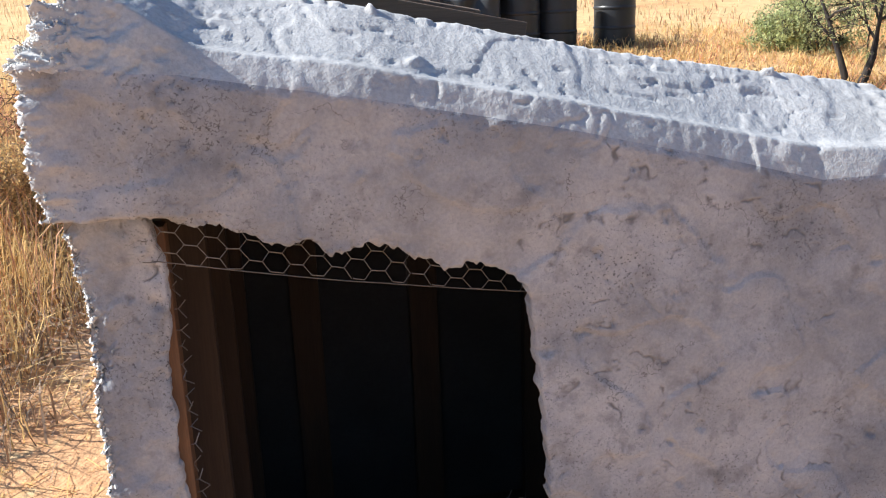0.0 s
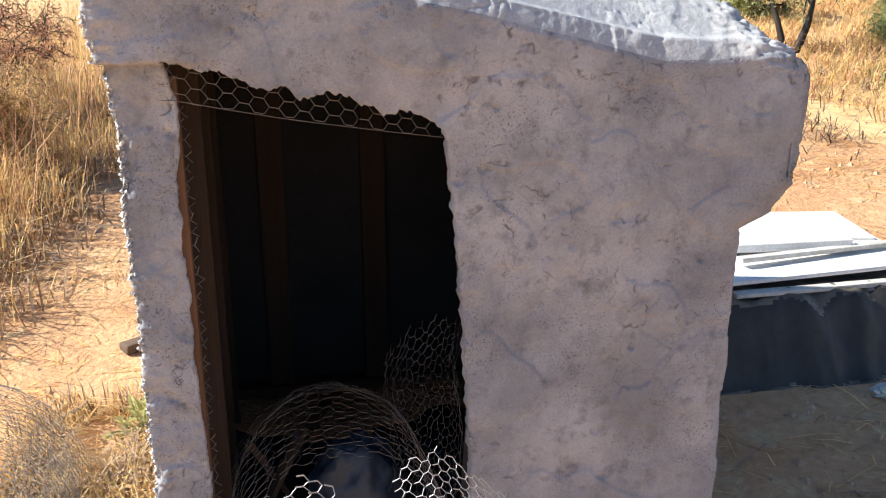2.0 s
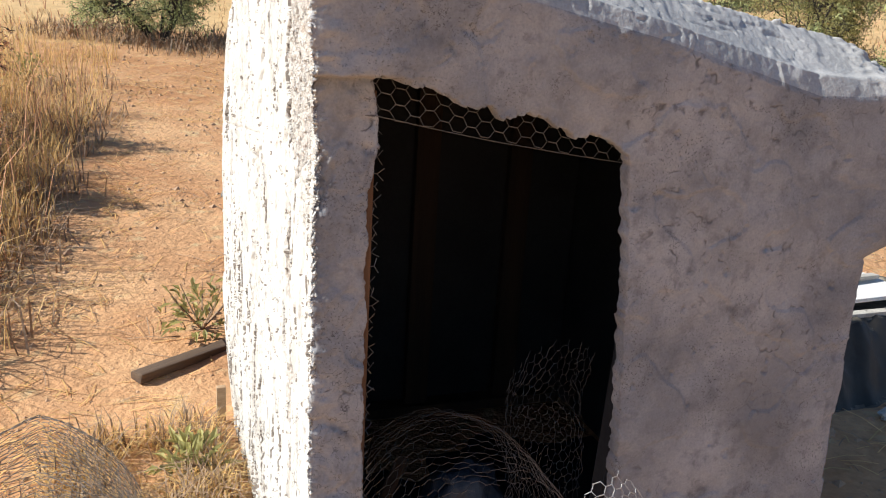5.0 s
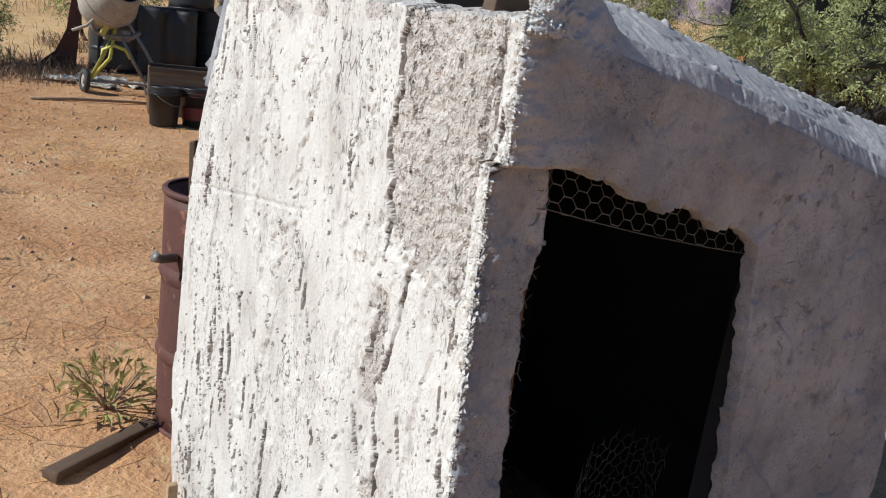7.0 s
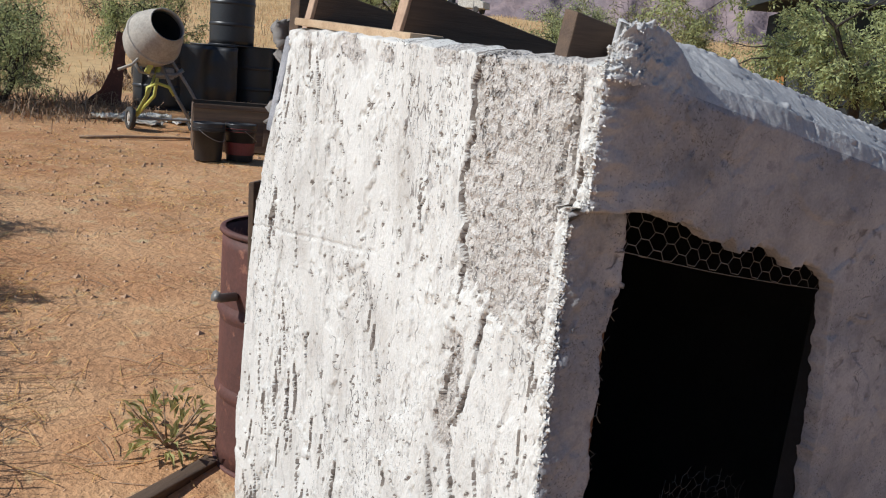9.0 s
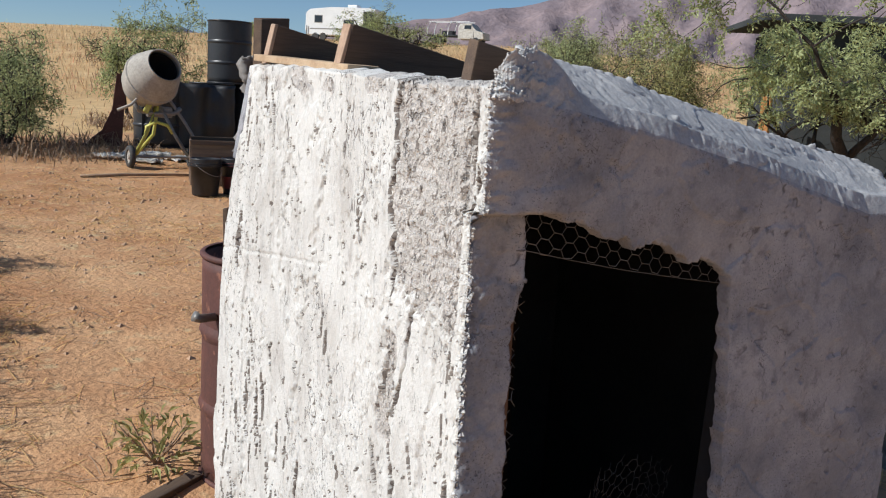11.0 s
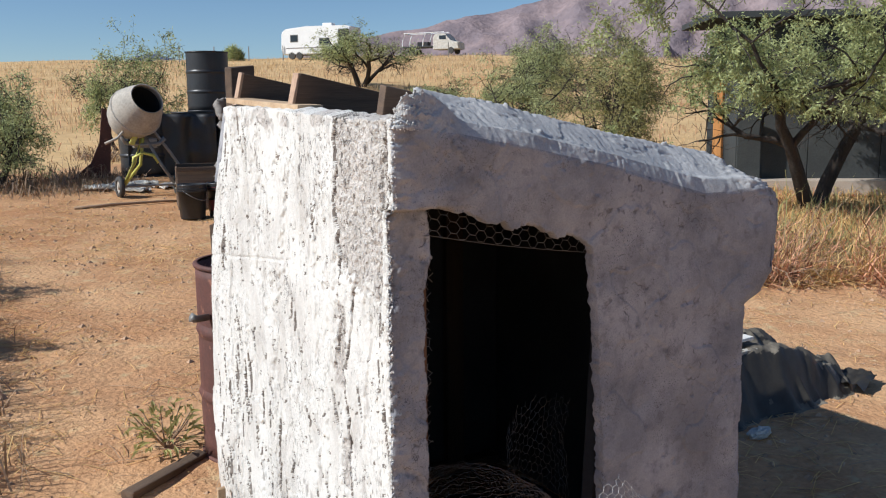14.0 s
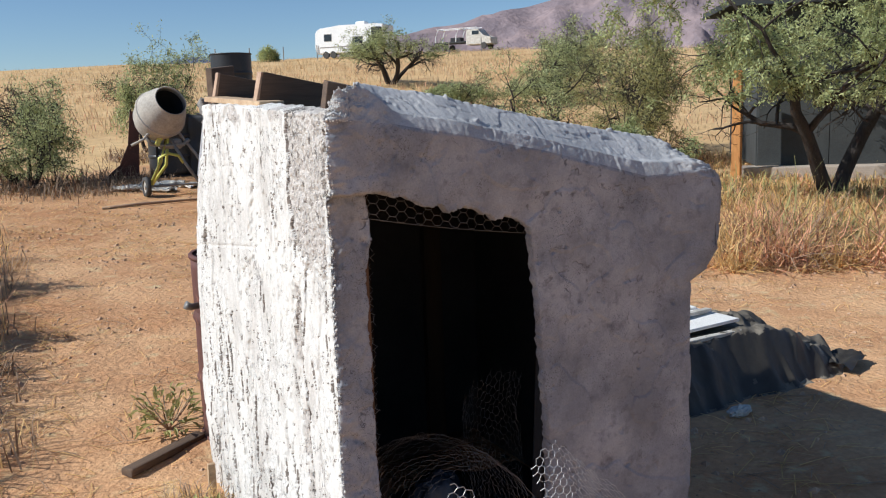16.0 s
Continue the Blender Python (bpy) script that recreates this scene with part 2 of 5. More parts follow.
M_TWIG = mat("dry_twig", (0.36, 0.25, 0.16), (0.25, 0.165, 0.105), scale=2.0, rough=0.9, bump=0, vary=0.3)
# dead stalks, darkened to stand for the shade between weeds
M_BRUSH_SHADE = mat("dead_brush", (0.16, 0.115, 0.075), (0.09, 0.062, 0.042), scale=2.0, rough=0.9, bump=0, vary=0.4)
M_STONE = mat("stone", (0.50, 0.33, 0.21), (0.38, 0.24, 0.15), scale=9.0, rough=0.95, bump=0.5, vary=0.2)
M_WALL = mat("grey_panel", (0.070, 0.074, 0.074), (0.052, 0.055, 0.056), scale=1.5, spec=0.1, rough=0.95, bump=0.1)
M_ORANGE = mat("orange_post_wood", (0.55, 0.26, 0.08), (0.45, 0.2, 0.06), scale=5.0, rough=0.8, bump=0.2, stretch=(4, 4, 0.3))
M_CONCRETE = mat("concrete", (0.48, 0.40, 0.33), (0.40, 0.33, 0.27), scale=3.0, rough=0.9, bump=0.3)

# ---- mesh helpers ----


def smooth(e0, e1, x):
    t = max(0.0, min(1.0, (x - e0) / (e1 - e0)))
    return t * t * (3 - 2 * t)


def knots(x, pts):
    """Smoothly joined heights at a few stations."""
    if x <= pts[0][0]:
        return pts[0][1]
    for (x0, y0), (x1, y1) in zip(pts, pts[1:]):
        if x <= x1:
            return y0 + (y1 - y0) * smooth(x0, x1, x)
    return pts[-1][1]


def nz(x, y, z=0.0):
    return noise.noise((x, y, z))


def fract(x, y, z=0.0, octaves=4):
    return noise.fractal((x, y, z), 0.9, 2.1, octaves)


def obj(name, verts, faces, material, parent=None, label="", flat=False):
    me = bpy.data.meshes.new(name)
    me.from_pydata([tuple(v) for v in verts], [], faces)
    me.validate()
    if not flat:
        me.polygons.foreach_set("use_smooth", [True] * len(me.polygons))
    me.materials.append(material)
    ob = new(name, me)
    if parent:
        ob.parent = parent
    if label:
        ob["label"] = label
    return ob


def part(name, bm, material, parent=None, label="", flat=True):
    bmesh.ops.recalc_face_normals(bm, faces=bm.faces)
    me = bpy.data.meshes.new(name)
    bm.to_mesh(me)
    bm.free()
    if not flat:
        me.polygons.foreach_set("use_smooth", [True] * len(me.polygons))
    me.materials.append(material)
    ob = new(name, me)
    if parent:
        ob.parent = parent
    if label:
        ob["label"] = label
    return ob


def thing(name, m, label, category, group="", kind=""):
    ob = new(name)
    ob.matrix_world = m
    ob.empty_display_size = 0.1
    return tagged(ob, label, category, group, kind)


def box(bm, m, sx, sy, sz, bevel=0.004, rough=0.0):
    """A bevelled block centred at the pose m, with slightly uneven corners."""
    r = bmesh.ops.create_cube(bm, size=1, matrix=m @ Matrix.Diagonal((sx, sy, sz, 1)))
    if rough:
        for v in r["verts"]:
            v.co += Vector([random.uniform(-rough, rough) for _ in range(3)])
    if bevel:
        bmesh.ops.bevel(bm, geom=list({e for v in r["verts"] for e in v.link_edges}), offset=bevel, segments=2, affect="EDGES", profile=0.6)
    return bm


def block(name, m, size, material, parent=None, label="", bevel=0.004, rough=0.0):
    return part(name, box(bmesh.new(), m, *size, bevel=bevel, rough=rough), material, parent, label)


def tube(bm, pts, r, sides=6, caps=True):
    """A pipe through the points, with a radius for each or one for all."""
    pts = [Vector(p) for p in pts]
    rs = r if isinstance(r, (list, tuple)) else [r] * len(pts)
    rings = []
    for i, p in enumerate(pts):
        d = (pts[min(i + 1, len(pts) - 1)] - pts[max(i - 1, 0)]).normalized()
        a = d.cross(Vector((0.31, 0.17, 0.93))).normalized()
        b = d.cross(a)
        rings.append([bm.verts.new(p + (a * math.cos(k * math.tau / sides) + b * math.sin(k * math.tau / sides)) * rs[i]) for k in range(sides)])
    for q, w in zip(rings, rings[1:]):
        for k in range(sides):
            bm.faces.new((q[k], q[(k + 1) % sides], w[(k + 1) % sides], w[k]))
    if caps:
        bm.faces.new(rings[0][::-1])
        bm.faces.new(rings[-1])
    return bm


def lathe(profile, steps=40, m=Matrix()):
    """A turned form from (radius, height) pairs about z."""
    bm = bmesh.new()
    rings = [[bm.verts.new(m @ Vector((r * math.cos(k * math.tau / steps), r * math.sin(k * math.tau / steps), z))) for k in range(steps)] for r, z in profile]
    for q, w in zip(rings, rings[1:]):
        for k in range(steps):
            bm.faces.new((q[k], q[(k + 1) % steps], w[(k + 1) % steps], w[k]))
    return bm


# ---- ground ----


def ground_at(x, y):
    r = math.hypot(x, y)
    k = 1.0
    drop = 0.0
    if r > 84:
        k, drop = 84 / r, 0.02 * (r - 84)
        x, y = x * k, y * k
    s = y - 2.6
    rise = 0.0695 * (s if s > 1.5 else (0.0 if s < -1.5 else (s + 1.5) ** 2 / 6.0))
    side = 0.056 * max(-20.0, min(45.0, x)) * smooth(9, 34, y)
    dip = 0.36 * smooth(38, 66, r) * smooth(8, 26, x)
    return rise + side - drop - dip


def terrain(x, y):
    r = math.hypot(x, y)
    b = 0.012 * nz(x * 2.3, y * 2.3) + 0.006 * nz(x * 8, y * 8, 3)
    if r > 12:
        b += 0.12 * nz(x * 0.15, y * 0.15, 7) * smooth(12, 40, r)
    return ground_at(x, y) + b * smooth(0.0, 0.3, r + 1)


def build_ground():
    rings, r = [], 0.0
    while r < 4500:
        rings.append(r)
        r += 0.05 if r < 9 else (r * 0.012 if r < 90 else r * 0.08)
    steps = 420
    verts, faces = [], []
    cx, cy = 0.0, 2.0
    for r in rings:
        for k in range(steps):
            a = k * math.tau / steps
            x, y = cx + r * math.cos(a), cy + r * math.sin(a)
            verts.append((x, y, terrain(x, y)))
    for i in range(len(rings) - 1):
        for k in range(steps):
            k2 = (k + 1) % steps
            faces.append((i * steps + k, (i + 1) * steps + k, (i + 1) * steps + k2, i * steps + k2))
    g = obj("ground", verts, faces, M_GROUND)
    g.data.materials.append(M_HILL)
    for p in g.data.polygons:
        x, y, _ = p.center
        edge = 14.5 + 2.0 * nz(x * 0.3, y * 0.3, 5) - (2.5 if x < -1 else 0.0)
        if y > edge or (x > 4.2 + 0.8 * nz(y * 0.8, 3) and 0.62 * x + 0.78 * y > 7.4 + 0.6 * nz(x * 0.9, y * 0.9, 6)) or math.hypot(x, y) > 40:
            p.material_index = 1
    return tagged(g, "bare sandy orange dirt rising to a hill of dry golden grass", "ground", kind="structure")


build_ground()


def build_mountain():
    verts, faces, n, rows = [], [], 220, 26
    for i in range(n):
        az = radians(8 + 130 * i / (n - 1))
        top = knots(math.degrees(az), [(8, 1.0), (20, 2.2), (24, 3.9), (27, 4.6), (30, 5.0), (34, 5.9), (38, 6.7), (44, 7.6), (60, 8.2), (90, 5.5), (138, 1)])
        top += 0.22 * fract(math.degrees(az) * 0.55, 1.7, 0, 5) + 0.1 * nz(math.degrees(az) * 1.7, 4)
        for j in range(rows):
            f = j / (rows - 1)
            d = 1900 + 1100 * f
            h = math.tan(radians(top)) * 3000 * f ** 1.25
            h += 95 * fract(az * 26, f * 4.0, 2, 5) * math.sin(math.pi * f) ** 0.8
            verts.append((math.sin(az) * d, math.cos(az) * d, h - 30 * (1 - f)))
    for i in range(n - 1):
        for j in range(rows - 1):
            a = i * rows + j
            faces.append((a, a + rows, a + rows + 1, a + 1))
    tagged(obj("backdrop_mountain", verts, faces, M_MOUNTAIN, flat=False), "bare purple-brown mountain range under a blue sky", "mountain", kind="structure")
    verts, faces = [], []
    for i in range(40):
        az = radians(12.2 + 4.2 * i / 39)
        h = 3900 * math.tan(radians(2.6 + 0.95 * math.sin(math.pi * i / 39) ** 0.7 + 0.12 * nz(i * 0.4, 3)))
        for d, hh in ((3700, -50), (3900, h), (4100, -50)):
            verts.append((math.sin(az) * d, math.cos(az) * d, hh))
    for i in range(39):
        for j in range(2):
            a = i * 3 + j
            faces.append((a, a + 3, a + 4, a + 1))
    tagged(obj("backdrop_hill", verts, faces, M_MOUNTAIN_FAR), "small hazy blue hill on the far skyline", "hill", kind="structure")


build_mountain()

# ---- the stuccoed shed ----
XL, XR, YF, YB = -0.33, 1.03, 1.245, 2.66     # wall faces
shed = thing("shed", pose(0, 0, 0), "small unfinished shed of rough white stucco with an open doorway", "shed")

RIDGE = [(-0.33, 1.690), (-0.29, 1.735), (-0.18, 1.748), (0.05, 1.712), (0.35, 1.648), (0.60, 1.603), (0.85, 1.560), (0.96, 1.541), (1.00, 1.524), (1.03, 1.492)]
BROW = [(-0.40, 1.635), (-0.15, 1.612), (0.10, 1.565), (0.38, 1.508), (0.60, 1.455), (0.80, 1.400), (0.90, 1.402), (0.98, 1.418), (1.03, 1.412)]
JAMB_LEFT = [(0.0, -0.205), (0.39, -0.207), (0.55, -0.209), (0.75, -0.214), (0.92, -0.218), (1.05, -0.222), (1.20, -0.218), (1.28, -0.204), (1.34, -0.206), (1.40, -0.224)]
JAMB_RIGHT = [(0.0, 0.405), (0.48, 0.389), (0.63, 0.381), (0.78, 0.373), (0.925, 0.363), (1.06, 0.351), (1.155, 0.342), (1.257, 0.330), (1.30, 0.318)]
LINTEL = [(-0.25, 1.437), (-0.09, 1.405), (-0.06, 1.380), (0.005, 1.383), (0.032, 1.350), (0.09, 1.366), (0.13, 1.364), (0.20, 1.313), (0.235, 1.328), (0.33, 1.29)]


def line(x, pts):
    for (x0, y0), (x1, y1) in zip(pts, pts[1:]):
        if x <= x1:
            return y0 + (y1 - y0) * max(0.0, x - x0) / (x1 - x0)
    return pts[-1][1]


def doorway(x, z):
    """Below zero inside the ragged door opening."""
    left = line(z, JAMB_LEFT) + 0.007 * fract(z * 17, 1.3) + 0.003 * nz(z * 80, 3)
    right = line(z, JAMB_RIGHT) + 0.005 * fract(z * 19, 5.1) + 0.002 * nz(z * 90, 4)
    low = line(x, LINTEL) + 0.012 * fract(x * 30, 9.2, 0, 5) + 0.006 * nz(x * 110, 2)
    return max(left - x, x - right, z - low)


def relief_front(x, z):
    d = 0.007 * fract(x * 3.1, z * 3.1, 1.5, 3) + 0.0030 * fract(x * 11, z * 11, 4, 4) + 0.0010 * fract(x * 70, z * 70, 2, 2)
    coat = nz(x * 4.0 + 0.6 * nz(x * 9, z * 9), z * 5.0, 8.0)
    d += 0.004 * smooth(0.02, 0.05, coat + 0.05 * fract(x * 30, z * 30, 2, 3))
    jamb = 1 - smooth(-0.23, -0.17, x)
    d += jamb * (0.004 * fract(x * 28, z * 24, 15, 4) - 0.006 * smooth(0.0, 0.06, nz(x * 9, z * 6, 19) + 0.08 * nz(x * 40, z * 40)))
    pit = nz(x * 38, z * 38, 11)
    d -= 0.005 * smooth(0.56, 0.66, pit + 0.10 * nz(x * 110, z * 110, 5))
    gouge = abs(nz(x * 5 + 0.7 * nz(x * 14, z * 14, 3), z * 6 + 0.7 * nz(x * 12, z * 12, 9), 27))
    d -= 0.004 * (1 - smooth(0.006, 0.016, gouge)) * smooth(0.05, 0.2, nz(x * 7, z * 7, 29))
    edge = doorway(x, z)
    d += 0.0035 * fract(x * 22, z * 22, 6, 3) * (1 - smooth(0.0, 0.07, edge))
    # the fascia over the doorway stands proud towards the high end
    proud = 0.014 * smooth(1.424, 1.434, z) * (1 - smooth(-0.24, -0.08, x)) + 0.012 * smooth(1.36, 1.60, z) * (1 - smooth(-0.1, 0.5, x))
    proud += 0.012 * smooth(1.30, 1.45, z) * (1 - smooth(0.4, 0.9, x))
    return d + proud


def jamb_back(z):
    """How far the jamb below the overhanging fascia lies back."""
    return 0.044 * (1 - smooth(1.424, 1.434, z))


def make_tears():
    """Upright tears and crumbs that the trowel left in the side wall: place, length, width, slant, depth."""
    random.seed(77)
    out = []
    while len(out) < 300:
        y, z = random.uniform(1.27, 2.75), random.uniform(0.0, 1.62)
        worn = 0.30 + 0.70 * (1 - smooth(1.0, 1.25, z)) + 0.5 * smooth(2.2, 2.5, y) * smooth(1.3, 1.5, z)
        worn *= 0.12 + 0.88 * smooth(-0.1, 0.25, nz(y * 3.1, z * 1.2, 61))
        if random.random() < worn:
            out.append((y, z, random.uniform(0.04, 0.20), random.choice((0.0022, 0.0028, 0.0035, 0.0055)), random.gauss(-0.05, 0.16), random.uniform(0.012, 0.024)))
            for _ in range(random.choice((0, 1, 2, 3))):     # crumbs beside it
                out.append((y + random.gauss(0, 0.014), z + random.gauss(0, 0.05), random.uniform(0.010, 0.030), random.uniform(0.0025, 0.0055), random.gauss(0, 0.5), 0.011))
    for _ in range(620):
        out.append((random.uniform(1.26, 2.75), random.uniform(0.0, 1.66), random.uniform(0.008, 0.020), random.uniform(0.002, 0.0042), random.gauss(0, 0.7), 0.007))
    grid = collections.defaultdict(list)
    for k, st in enumerate(out):
        for a in range(int((st[0] - 0.04) / 0.05), int((st[0] + 0.04) / 0.05) + 1):
            for b in range(int((st[1] - st[2] / 2) / 0.05), int((st[1] + st[2] / 2) / 0.05) + 1):
                grid[a, b].append((k, *st))
    return grid


TEARS = make_tears()


def relief_left(y, z):
    """Outward relief of the trowelled side wall; 1 where the grey base coat shows, 2 where tears are coloured dark for
    shade.
    """
    jag = 0.07 * fract(y * 50, z * 34, 6, 3)
    wob = 0.25 * nz(y * 7, z * 5, 4)
    d = 0.008 * fract(y * 2.2, z * 1.8, 2.5, 3) + 0.0011 * fract(y * 24, z * 9, 4, 3) + 0.0007 * nz(y * 150, z * 7, 14)
    coat = nz(y * 4.2 + wob, z * 1.3 + 0.3 * nz(y * 13, z * 9), 3.0) + jag
    d += 0.0035 * smooth(-0.02, 0.0, coat)
    bare = 0.0
    for k, ty, tz, ln, w, sl, dp in TEARS.get((int(y / 0.05), int(z / 0.05)), ()):
        v = abs(z - tz) / (ln / 2)
        if v < 1:
            off = y - (ty + sl * (z - tz) + 0.0016 * nz(z * 42, k) + 0.009 * nz(z * 11, k + 0.5))
            wd = w * (1 - v * v) * (0.8 + 0.9 * nz(z * 28, k + 0.3))
            if abs(off) < 3 * w:
                cut = 1 - smooth(0.55 * wd, 1.15 * wd + 0.0005, abs(off))
                d += 0.0035 * (1 - smooth(w, 3 * w, abs(off))) * (off > 0) - dp * cut
                bare = max(bare, cut)
    tear = smooth(0.45, 0.6, bare)
    flake = nz(y * 7.5 + wob * 2, z * 2.4 + 0.4 * nz(y * 17, z * 13), 9.0) + 1.6 * jag
    d += 0.0045 * smooth(0.05, 0.065, flake) + 0.004 * fract(y * 9, z * 5, 18, 4) * smooth(-0.1, 0.3, nz(y * 2.6, z * 1.7, 61))
    # a rough combed patch high up beside the corner, its edge running down the wall
    edge = y + 0.05 * nz(z * 6, 2) + 0.018 * nz(z * 19, 4) + jag * 0.12
    patch = (1 - smooth(1.60, 1.612, edge)) * smooth(1.17, 1.21, z + 0.10 * nz(y * 8, 5) + jag) * smooth(1.285, 1.32, y)
    comb = smooth(0.0, 0.25, nz(y * 6, z * 3.5, 33))
    d += patch * (-0.009 + 0.007 * fract(y * 60, z * 60, 7, 3) * (1 - 0.5 * comb) + 0.0028 * comb * math.sin(y * 620 + 0.6 * nz(z * 6, 1)))
    bare = max(bare, patch)
    # combed grooves left bare in a band further down
    band = (1 - smooth(0.028, 0.034, abs(edge - 1.585 + 0.03 * math.sin(z * 5)) + jag * 0.2)) * smooth(0.0, 0.06, nz(z * 4.5, 7) + 0.1) * (1 - smooth(1.12, 1.2, z))
    d += band * (-0.007 + 0.0028 * math.sin(y * 620))
    bare = max(bare, 0.9 * band)
    seam = (1 - smooth(0.003, 0.0075, abs(edge - 1.545 + 0.045 * math.sin(z * 6)))) * (1 - smooth(1.2, 1.3, z)) * smooth(-0.32, -0.12, nz(z * 7, 12))
    upper = (1 - smooth(0.002, 0.006, abs(edge - 1.612))) * smooth(1.14, 1.2, z)
    d -= 0.022 * max(seam, upper * 0.7)
    bare = max(bare, seam, upper)
    lap = z - (1.19 - 0.10 * (y - 2.1)) + 0.008 * nz(y * 14, 3)
    d -= 0.005 * smooth(1.95, 2.0, y) * (1 - smooth(0.0, 0.005, abs(lap)))
    top = smooth(1.60, 1.66, z + 0.05 * nz(y * 11, 8))
    bare = max(bare, 0.8 * top * smooth(-0.1, 0.1, nz(y * 9, z * 9, 14)))
    return d, 2.0 if max(tear, seam, upper) > 0.5 else bare


def relief_right(y, z):
    return 0.012 * fract(y * 3, z * 3, 12, 4) + 0.003 * nz(y * 30, z * 30)


def eave(z):
    """How far the rounded eave stands out over the low side wall."""
    return 0.098 * smooth(1.03, 1.15, z + 0.035 * nz(z * 9, 5)) * (1 - 0.45 * smooth(1.36, 1.48, z))


def build_shell():
    col_left = [YB + 0.16 - (YB + 0.16 - YF) * i / 430 for i in range(431)]
    col_front = [XL + (XR - XL) * i / 320 for i in range(1, 321)]
    col_right = [YF + (YB - YF) * (i / 60) for i in range(1, 61)]
    cols = [("L", y) for y in col_left] + [("F", x) for x in col_front] + [("R", y) for y in col_right]
    n1, n2, n3 = 330, 44, 5
    rows = n1 + n2 + n3
    verts, plane, bares = [], [], []
    RAD = 0.035
    for kind, s in cols:
        # reference point on plan and outward direction, with rounded corners
        if kind == "L":
            c = max(0.0, RAD - (s - YF)) / RAD
            ang = c * radians(45)
            out = Vector((-math.cos(ang), -math.sin(ang), 0))
            base = Vector((XL + RAD * (1 - math.cos(ang)) * 0.9, s + 0.0, 0))
            brow, ridge, inset = 1.655 + 0.04 * smooth(YF, YB, s) + 0.008 * nz(s * 13, 2), None, 0.07
            ridge = brow + 0.016
        elif kind == "F":
            cl, cr = max(0.0, RAD - (s - XL)) / RAD, max(0.0, 0.06 - (XR - s)) / 0.06
            ang = cl * radians(-45) + cr * radians(45)
            out = Vector((math.sin(ang), -math.cos(ang), 0))
            base = Vector((s, YF + (RAD * (1 - math.cos(radians(45) * cl)) if cl else 0.06 * (1 - math.cos(radians(45) * cr))) * 0.9, 0))
            brow, ridge, inset = line(s, BROW), line(s, RIDGE), 0.18
        else:
            c = max(0.0, 0.06 - (s - YF)) / 0.06
            ang = c * radians(45)
            out = Vector((math.cos(ang), -math.sin(ang), 0))
            base = Vector((XR - 0.06 * (1 - math.cos(ang)) * 0.9, s, 0))
            brow, ridge, inset = 1.412 + 0.01 * (nz(s * 5, 1) - nz(YF * 5, 1)), 1.492 - 0.012 * smooth(YF, YF + 0.3, s), 0.066
        for j in range(rows + 1):
            bare = 0.0
            if j <= n1:
                z = -0.04 + (brow + 0.04) * j / n1
                f = g = 0.0
            elif j <= n1 + n2:
                f = (j - n1) / n2
                g = 0.0
                z = brow + (ridge - brow) * f ** 0.85
            else:
                f, g = 1.0, (j - n1 - n2) / n3
                z = ridge - (0.22 if kind != "L" else 0.10) * g
            if kind == "L":
                spread = (0.16 * (1 - smooth(0.0, 1.7, z)) - 0.10 * smooth(1.1, 1.7, z)) * (s - YF) / (YB + 0.16 - YF)
                shrink = -0.16 * (s - YF) / (YB + 0.16 - YF)
                yy = s + shrink + spread
                d, bare = relief_left(yy, z)
                near = 1 - smooth(0.0, 0.09, yy - YF)
                d += near * (0.010 * fract(yy * 22, z * 22, 3, 4) + 0.017 * near * abs(fract(yy * 75, z * 75, 8, 4)) - 0.006)
                d += 0.006 * smooth(1.424, 1.434, z) * (1 - smooth(0.03, 0.07, yy - YF + 0.02 * nz(z * 25, 9)))
                d += 0.03 * math.sin(math.pi * min(1, z / 1.7)) * smooth(1.9, 2.8, yy) - 0.012
                p = base + out * d
                p.y += yy - s + jamb_back(z) * (1 - smooth(0.0, 0.16, yy - YF))
                d_in = Vector((1, 0, 0))
            elif kind == "F":
                d = relief_front(s, z)
                nearl, nearr = 1 - smooth(0.0, 0.08, s - XL), smooth(0.75, XR, s)
                d += nearl * (0.006 * fract(z * 19, s * 22, 13, 4) + 0.010 * nearl * abs(fract(z * 75, s * 75, 3, 4))+ 0.002 * smooth(1.424, 1.434, z))
                d += nearr * eave(z) * 0.35 * smooth(0.9, 1.03, s)
                p = base + out * d
                p.y += jamb_back(z) * (1 - smooth(-0.215, -0.17, s))
                p.x += eave(z) * 0.9 * smooth(0.80, XR, s) + (0.006 * nz(z * 9, 3) + 0.016 * smooth(0.95, 1.05, z) * (1 - smooth(1.15, 1.3, z)) * fract(z * 22, 3, 1, 4)) * nearr
                d_in = Vector((0, 1, 0))
            else:
                p = base + out * (relief_right(s, z) + eave(z))
                d_in = Vector((-1, 0, 0))
            if f > 0:
                rough = 0.0008 * fract(p.x * 80, p.y * 80, z * 80, 3) + 0.0018 * fract(p.x * 6, p.y * 6, 3, 2)
                back = inset * (0.25 * f + 0.75 * f ** 1.5)
                if kind == "F":
                    t_l = 1 - smooth(0.02, 0.15, s - XL + 0.05 * nz(z * 9, 6))
                    rough += t_l * (0.020 * fract(p.x * 26, p.y * 26, z * 26, 4) + 0.020 * abs(fract(p.x * 70, p.y * 70, z * 70, 4)))
                    # a steep lower band, then a ledge that sweeps down from the high end, then a flatter top coat
                    at = 0.30 + 0.55 * (1 - smooth(XL + 0.07, XL + 0.22, s)) + 0.10 * nz(s * 4, 7) + 0.006 * nz(s * 30, 1)
                    at = max(0.12, min(0.9, at))
                    low = f / at
                    top = max(0.0, (f - at) / (1 - at))
                    back = inset * (0.16 * min(1.0, low) + 0.10 * smooth(0.0, 0.06, top) + 0.74 * top)
